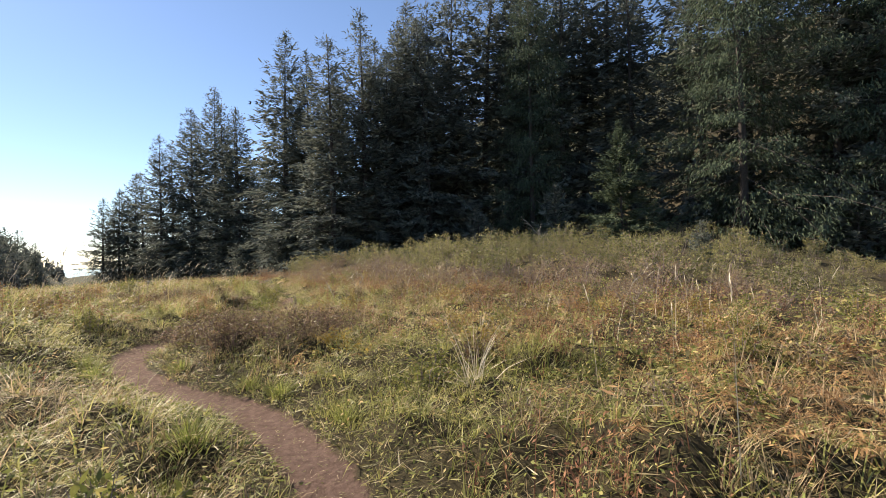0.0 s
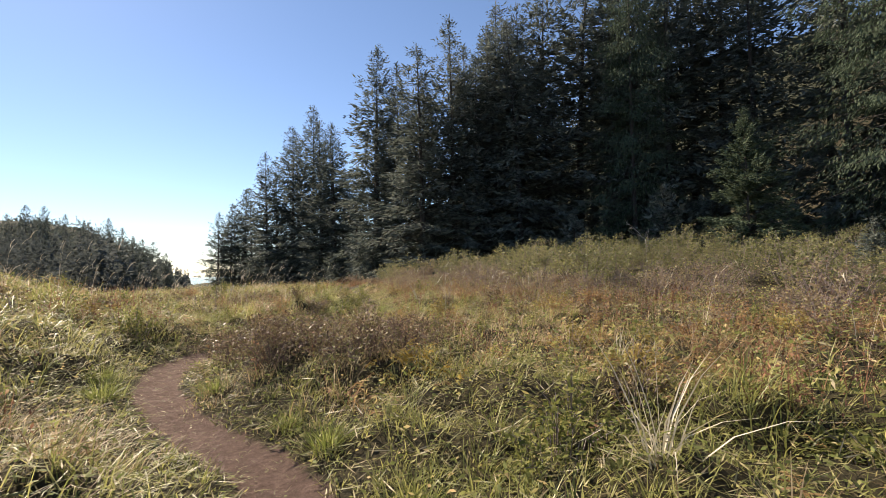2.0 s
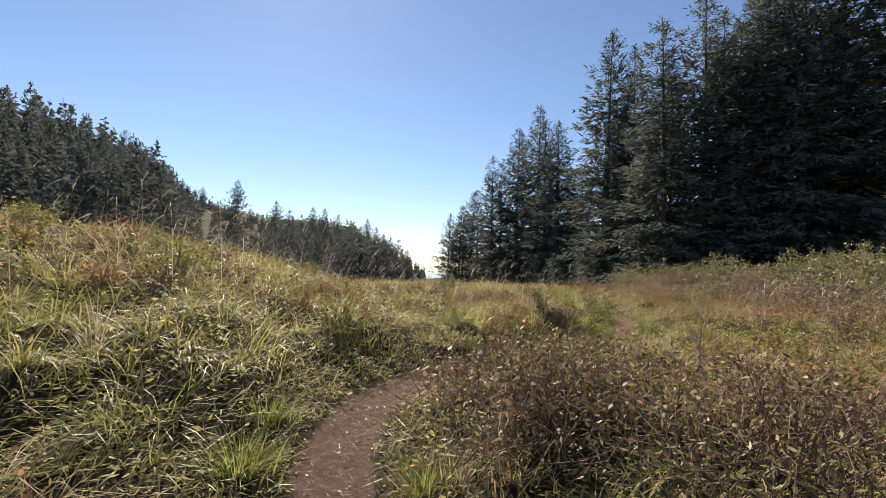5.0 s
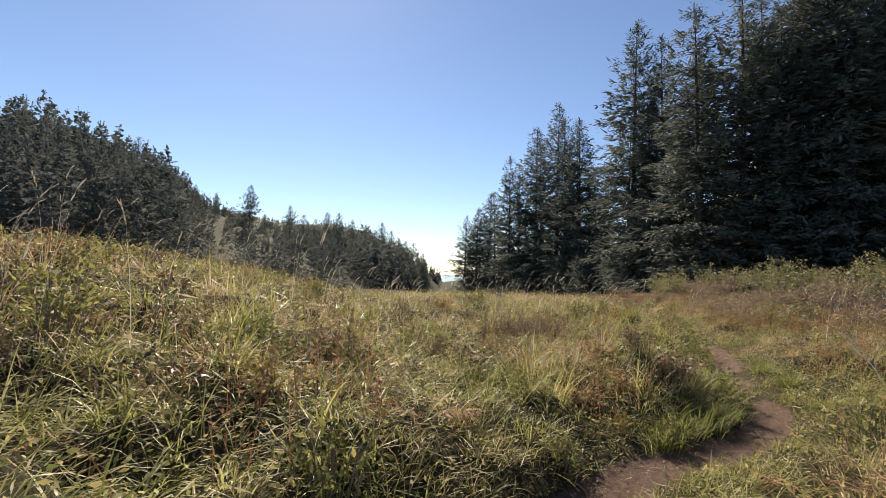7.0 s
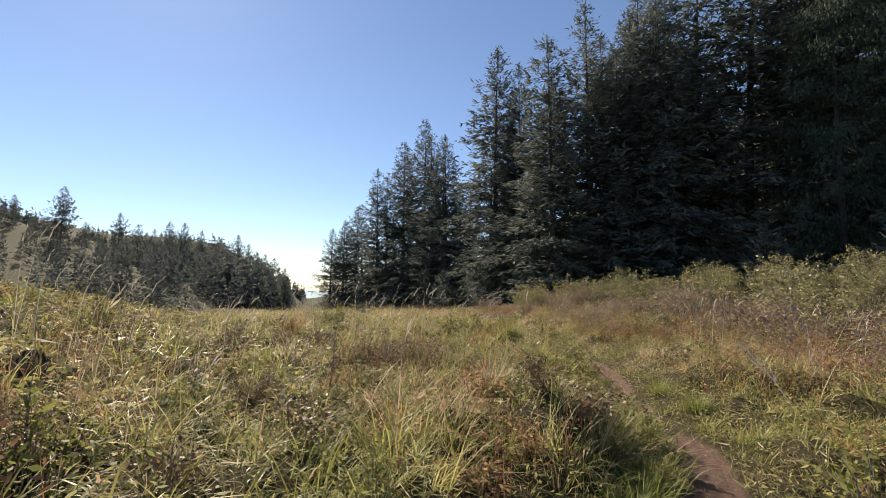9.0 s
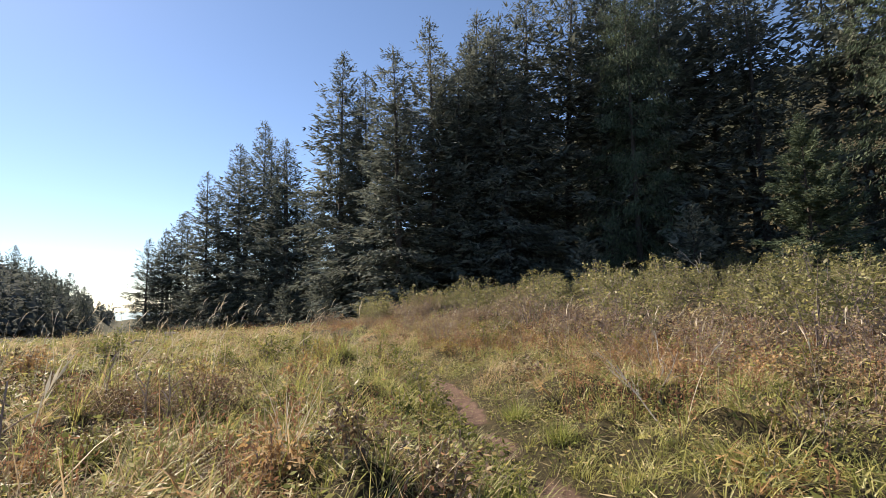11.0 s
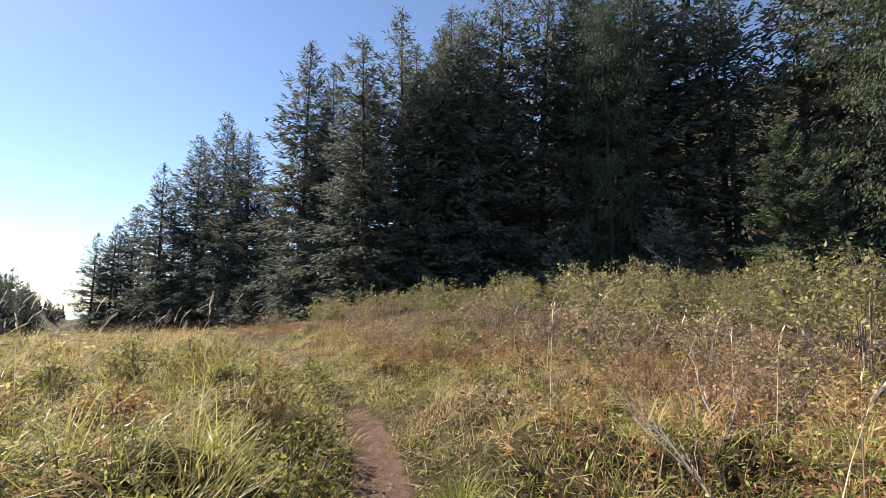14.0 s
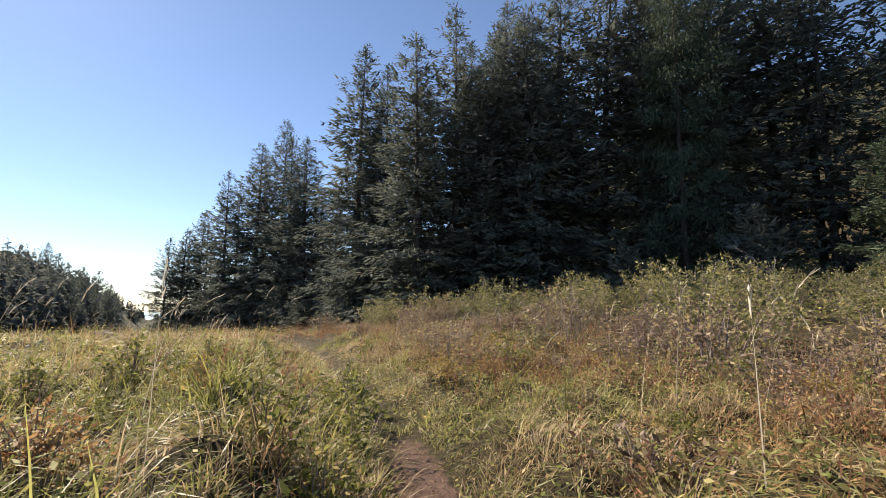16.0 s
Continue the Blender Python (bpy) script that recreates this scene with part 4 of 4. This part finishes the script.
# weathered stump and fallen limbs on the crest
def stump():
    r = np.random.default_rng(91)
    zs = np.array([-0.2, 0.0, 0.25, 0.5, 0.62, 0.7])
    body = stick([(0.02 * k, 0.01 * k, z) for k, z in enumerate(zs)], [0.5, 0.42, 0.33, 0.32, 0.42, 0.40], 11)
    body[0][:, :2] *= r.uniform(0.88, 1.12, (len(body[0]), 1))
    cap = stick([(0.1, 0.05, 0.70), (0.1, 0.05, 0.73), (0.1, 0.05, 0.74)], [0.40, 0.3, 0.02], 11)
    return joined([body, cap])


st = new("tree_stump")
tagged(st, "weathered pale grey tree stump on the meadow's crest", "stump")
part("trunk", stump(), M_GREYWOOD, st)
put(st, 3.5, 32.6, 0.6, 0, 0.02)
for k, (x, y, a, ln) in enumerate(((2.6, 32.2, 20, 1.1), (4.4, 32.5, 160, 0.9), (2.2, 30.8, 60, 1.3))):
    t = np.linspace(0, 1, 5)
    limb = new("fallen_limb", quads_mesh("fallen_limb", *stick(np.stack([t * ln, 0.12 * np.sin(t * 5 + k), 0.12 + 0.35 * t + 0.08 * np.sin(t * 7)], 1), 0.05 - 0.035 * t, 6), M_GREYWOOD))
    tagged(limb, "bleached fallen limb lying in the grass", "fallen branch", "fallen limbs by the stump")
    put(limb, x, y, 1.0, a)


# dead brown stalks rising from the brambles
def dead_stalk():
    r = np.random.default_rng(95)
    line = np.stack([[0, 0.01, 0.035, 0.03, 0.06], [0, 0.015, 0.0, 0.02, 0.03], np.linspace(-0.1, 0.75, 5)], 1)
    root = new("dead_stalk", quads_mesh("dead_stalk", *stick(line, np.linspace(0.010, 0.005, 5), 5), M_TWIG))
    for k in range(7):
        z = 0.12 + 0.08 * k
        a = r.uniform(0, 6.28)
        part("twig", stick([(0.01, 0, z), (np.cos(a) * 0.12, np.sin(a) * 0.12, z + 0.1), (np.cos(a) * 0.16, np.sin(a) * 0.16, z + 0.16 * r.uniform(0.4, 1.2))], [0.006, 0.004, 0.002], 4), M_TWIG, root)
    return root


stalk = dead_stalk()
tagged(stalk, "upright dead brown dock stalk among the brambles", "dead stalk", "dead stalks by the path")
put(stalk, 3.35, 9.0, 0.95, 0, 0.05)
for x, y, a, lean in ((2.75, 8.9, 80, 14), (-1.1, 10.1, 140, -9), (2.3, 17.9, 20, 5), (2.55, 17.5, 200, -4), (1.4, 16.2, 100, 7), (1.9, 19.4, 310, -6), (0.9, 17.8, 60, 3)):
    put(copy_thing(stalk, Matrix.Identity(4)), x, y, 0.65 if y < 12 else 1.1, a, 0.05).matrix_basis @= pose(0, 0, 0, lean, 0, 0)


# bright tufts and bleached clumps beside the path
def tuft(seed, count, length, width, spread, upright):
    a = rng.uniform(0, 6.28, count)
    rad = np.abs(rng.normal(0, spread, count))
    root = np.stack([np.cos(a) * rad, np.sin(a) * rad, np.full(count, -0.03)], 1)
    return blades(root, a + rng.normal(0, 0.4, count), length * rng.uniform(0.5, 1.2, count), np.full(count, width), np.abs(rng.normal(upright, 0.2, count)) + rad, np.abs(rng.normal(0.8, 0.4, count)), 3)


M_TUFT = leaf_material("fresh_grass", [(0.0, (0.125, 0.155, 0.035)), (0.6, (0.235, 0.265, 0.075)), (1.0, (0.38, 0.38, 0.15))], 0.45, 0.5, 0.2, 0.8, 0.25)
tf = tagged(new("grass_tuft", quads_mesh("grass_tuft", *tuft(1, 260, 0.26, 0.008, 0.10, 0.3), M_TUFT)), "fresh bright green grass tuft at the path's edge", "grass tuft", "bright grass tufts")
put(tf, 1.95, 5.75, 1.0, 0)
for x, y, k in ((1.2, 7.85, 0.8), (0.15, 7.9, 1.1), (0.05, 8.6, 1.0), (0.75, 4.6, 1.2), (0.5, 4.1, 1.1), (1.75, 6.3, 0.8), (2.2, 4.5, 0.9), (4.35, 14.3, 1.2), (4.6, 14.9, 1.1), (5.9, 15.2, 1.0), (6.2, 16.2, 1.1), (1.75, 9.9, 0.9), (4.0, 14.3, 1.3), (3.65, 13.9, 1.2), (4.2, 14.8, 1.2), (1.8, 17.4, 1.5), (0.4, 19.2, 1.6), (3.3, 17.6, 1.4), (3.2, 13.05, 1.1), (3.55, 13.3, 1.2), (3.85, 13.55, 1.1), (2.9, 12.8, 1.0), (4.15, 13.75, 0.9)):
    put(copy_thing(tf, Matrix.Identity(4)), x, y, k, x * 90)
sc = tagged(new("straw_clump"), "bleached clump of tall bent dry stalks", "dry stalks", "bleached straw clumps")
for k in range(24):
    part("stalk", tuft(2, 1, 0.85, 0.012, 0.10, 0.25), M_STRAW, sc)
put(sc, 3.6, 4.0, 1.0, 20)
for x, y, k in ((-1.6, 9.2, 0.8), (3.1, 15.2, 0.75), (5.9, 6.4, 0.8), (8.6, 15.6, 0.55), (-2.8, 6.6, 0.9)):
    put(copy_thing(sc, Matrix.Identity(4)), x, y, k, x * 70)


# leafy weeds standing in clumps in the meadow and along the path
def weed_clump(seed, stems, count):
    r = np.random.default_rng(seed)
    sticks, pos, dirs = [], [], []
    for k in range(stems):
        a, out = r.uniform(0, 6.28), 0.42 * r.random() ** 0.7
        o = np.array([np.cos(a), np.sin(a), 0])
        tip = o * out + np.array([0, 0, (0.5 - 0.55 * out) * r.uniform(0.6, 1.15)])
        line = np.array([o * out * 0.35 - [0, 0, 0.06], o * out * 0.6 + [0, 0, tip[2] * 0.7], tip])
        sticks.append(stick(line, [0.005, 0.004, 0.002], 3))
        m = count // stems
        f = r.uniform(0.2, 1.0, m)
        pos.append(np.stack([np.interp(f, [0, 0.5, 1], line[:, c]) for c in range(3)], 1) + r.normal(0, 0.03, (m, 3)))
        dirs.append(r.normal(0, 0.8, (m, 3)) + o * 0.7 - [0, 0, 0.2])
    p = np.concatenate(pos)
    ln = r.uniform(0.028, 0.075, len(p))
    return joined(sticks), leaves(p, np.concatenate(dirs), r.normal(0, 0.6, p.shape) + [0, 0, 0.7], ln, ln * r.uniform(0.25, 0.5, len(p)), 0.38)


M_WEED = leaf_material("weed_leaf", [(0.0, (0.041, 0.0468, 0.0163)), (0.3, (0.117, 0.135, 0.0374)), (0.7, (0.246, 0.246, 0.0758)), (1.0, (0.468, 0.351, 0.152))], 0.45, 0.6, 0.25, 1.5, 0.15)
M_GOLD = leaf_material("fading_leaf", [(0.0, (0.10, 0.075, 0.022)), (0.4, (0.27, 0.20, 0.06)), (0.75, (0.42, 0.32, 0.11)), (1.0, (0.55, 0.45, 0.2))], 0.42, 0.6, 0.25, 1.5, 0.15)
CLUMPS = {}
for name, leaf, label in (("green", M_WEED, "leafy dark green weed clump rising from the meadow grass"), ("brown", M_BRAMBLE, "withered dark brown weed clump in the meadow grass"),
                          ("gold", M_GOLD, "fading golden-olive weed clump in the meadow grass"), ("rust", M_FERN, "rust-brown withered weed clump in the meadow grass")):
    CLUMPS[name] = []
    for k in range(2):
        root = new("weed_clump")
        tagged(root, label, "weed", "leafy weed clumps in the meadow")
        made = weed_clump(200 + 10 * len(CLUMPS) + k, 26, 650)
        tagged(part("stem_tangle", made[0], M_TWIG, root), kind="stuff")
        part("foliage", made[1], leaf, root)
        CLUMPS[name].append(root)
fresh = {id(o) for kind in CLUMPS.values() for o in kind}
rs = random.Random(31)
spots = []
for y, off, k in ((12.0, 0.55, 0.6), (12.8, 0.6, 0.7), (13.4, 0.5, 0.6), (14.0, 0.62, 0.8), (14.6, 0.6, 0.8), (15.3, 0.62, 0.9), (15.9, 1.15, 1.1), (16.4, 0.65, 0.9), (17.2, 0.75, 1.1), (18.0, 0.7, 1.0), (18.7, 1.2, 1.2), (19.4, 0.55, 1.0), (20.4, 0.5, 1.1), (21.3, 0.4, 1.1)):
    spots.append((float(np.interp(y, TRAIL[:, 1], TRAIL[:, 0])) - off, y, k))
spots += [(3.6, 14.1, 0.85), (3.9, 14.45, 0.7), (3.25, 14.35, 0.8), (3.7, 13.8, 0.6), (2.2, 13.4, 0.7), (2.9, 13.9, 0.7), (1.8, 14.2, 0.8), (3.0, 15.1, 0.8), (2.5, 12.9, 0.5), (2.4, 15.6, 0.8)]
tries = 0
while len(spots) < 290 and tries < 20000:
    tries += 1
    x, y = rs.uniform(-8, 13), rs.uniform(1.5, 27)
    off = float(trail_distance(np.array([x]), np.array([y]))[0])
    if off < 0.8 or float(wave(np.array(x), np.array(y), 3.0, 77)) + rs.uniform(-0.3, 0.5) < 0.0:
        continue
    if any((x - a) ** 2 + (y - b) ** 2 < 0.45 for a, b, c in spots) or (1 < x < 4.5 and 5 < y < 10) or (x < 0.4 and 5 < y < 10):
        continue
    spots.append((x, y, rs.uniform(0.65, 1.25) * min(1.0, 0.5 + 0.4 * off)))
KNOWN = {14: "brown", 15: "brown", 16: "brown", 17: "brown", 18: "rust", 19: "rust", 20: "rust", 21: "rust", 22: "gold", 23: "brown"}
for n, (x, y, k) in enumerate(spots):
    right = float(smooth(3.0, 9.0, x - 0.2 * (y - 8)))
    pick = "green" if n < 14 else KNOWN[n] if n in KNOWN else rs.choices(("green", "brown", "gold", "rust"), (1.3 - 0.8 * right, 0.75, 0.2 + 0.4 * right, 0.15 + 0.4 * right))[0]
    src = rs.choice(CLUMPS[pick])
    ob = src if id(src) in fresh else copy_thing(src, Matrix.Identity(4))
    fresh.discard(id(src))
    put(ob, x, y, k, rs.uniform(0, 360), 0.03, rs.uniform(0.9, 1.3))


# bleached dead branches lying in the grass beside the path
def dead_branch(seed, material):
    r = np.random.default_rng(seed)
    out = []

    def grow(p, d, ln, rad, depth):
        pts = [p]
        for k in range(4):
            d = unit(d + r.normal(0, 0.16, 3))
            pts.append(pts[-1] + d * ln / 4)
        out.append(stick(pts, np.linspace(rad, rad * 0.5, 5), 5))
        if depth:
            for k in range(3):
                grow(pts[1 + k], unit(d + r.normal(0, 0.45, 3) + [0, 0, 0.2]), ln * 0.6, rad * 0.55, depth - 1)

    grow(np.array([0, 0, 0.02]), np.array([0.75, 0.3, 0.45]), 1.25, 0.017, 2)
    root = new("dead_branch", quads_mesh("dead_branch", *out[0], material))
    for piece in out[1:]:
        part("twig", piece, material, root)
    return root


for seed, wood, label, x, y, a, big in ((97, M_GREYWOOD, "bleached forked dead branch lying in the grass", 7.7, 15.2, 0, 0.8), (98, M_GREYWOOD, "bleached forked dead branch lying in the grass", 6.9, 14.7, 70, 0.65),
                                        (99, M_TWIG, "dark forked dead branch leaning out of the brambles", 3.9, 10.0, 40, 0.5)):
    put(tagged(dead_branch(seed, wood), label, "dead branch", "dead branches in the meadow"), x, y, big, a)
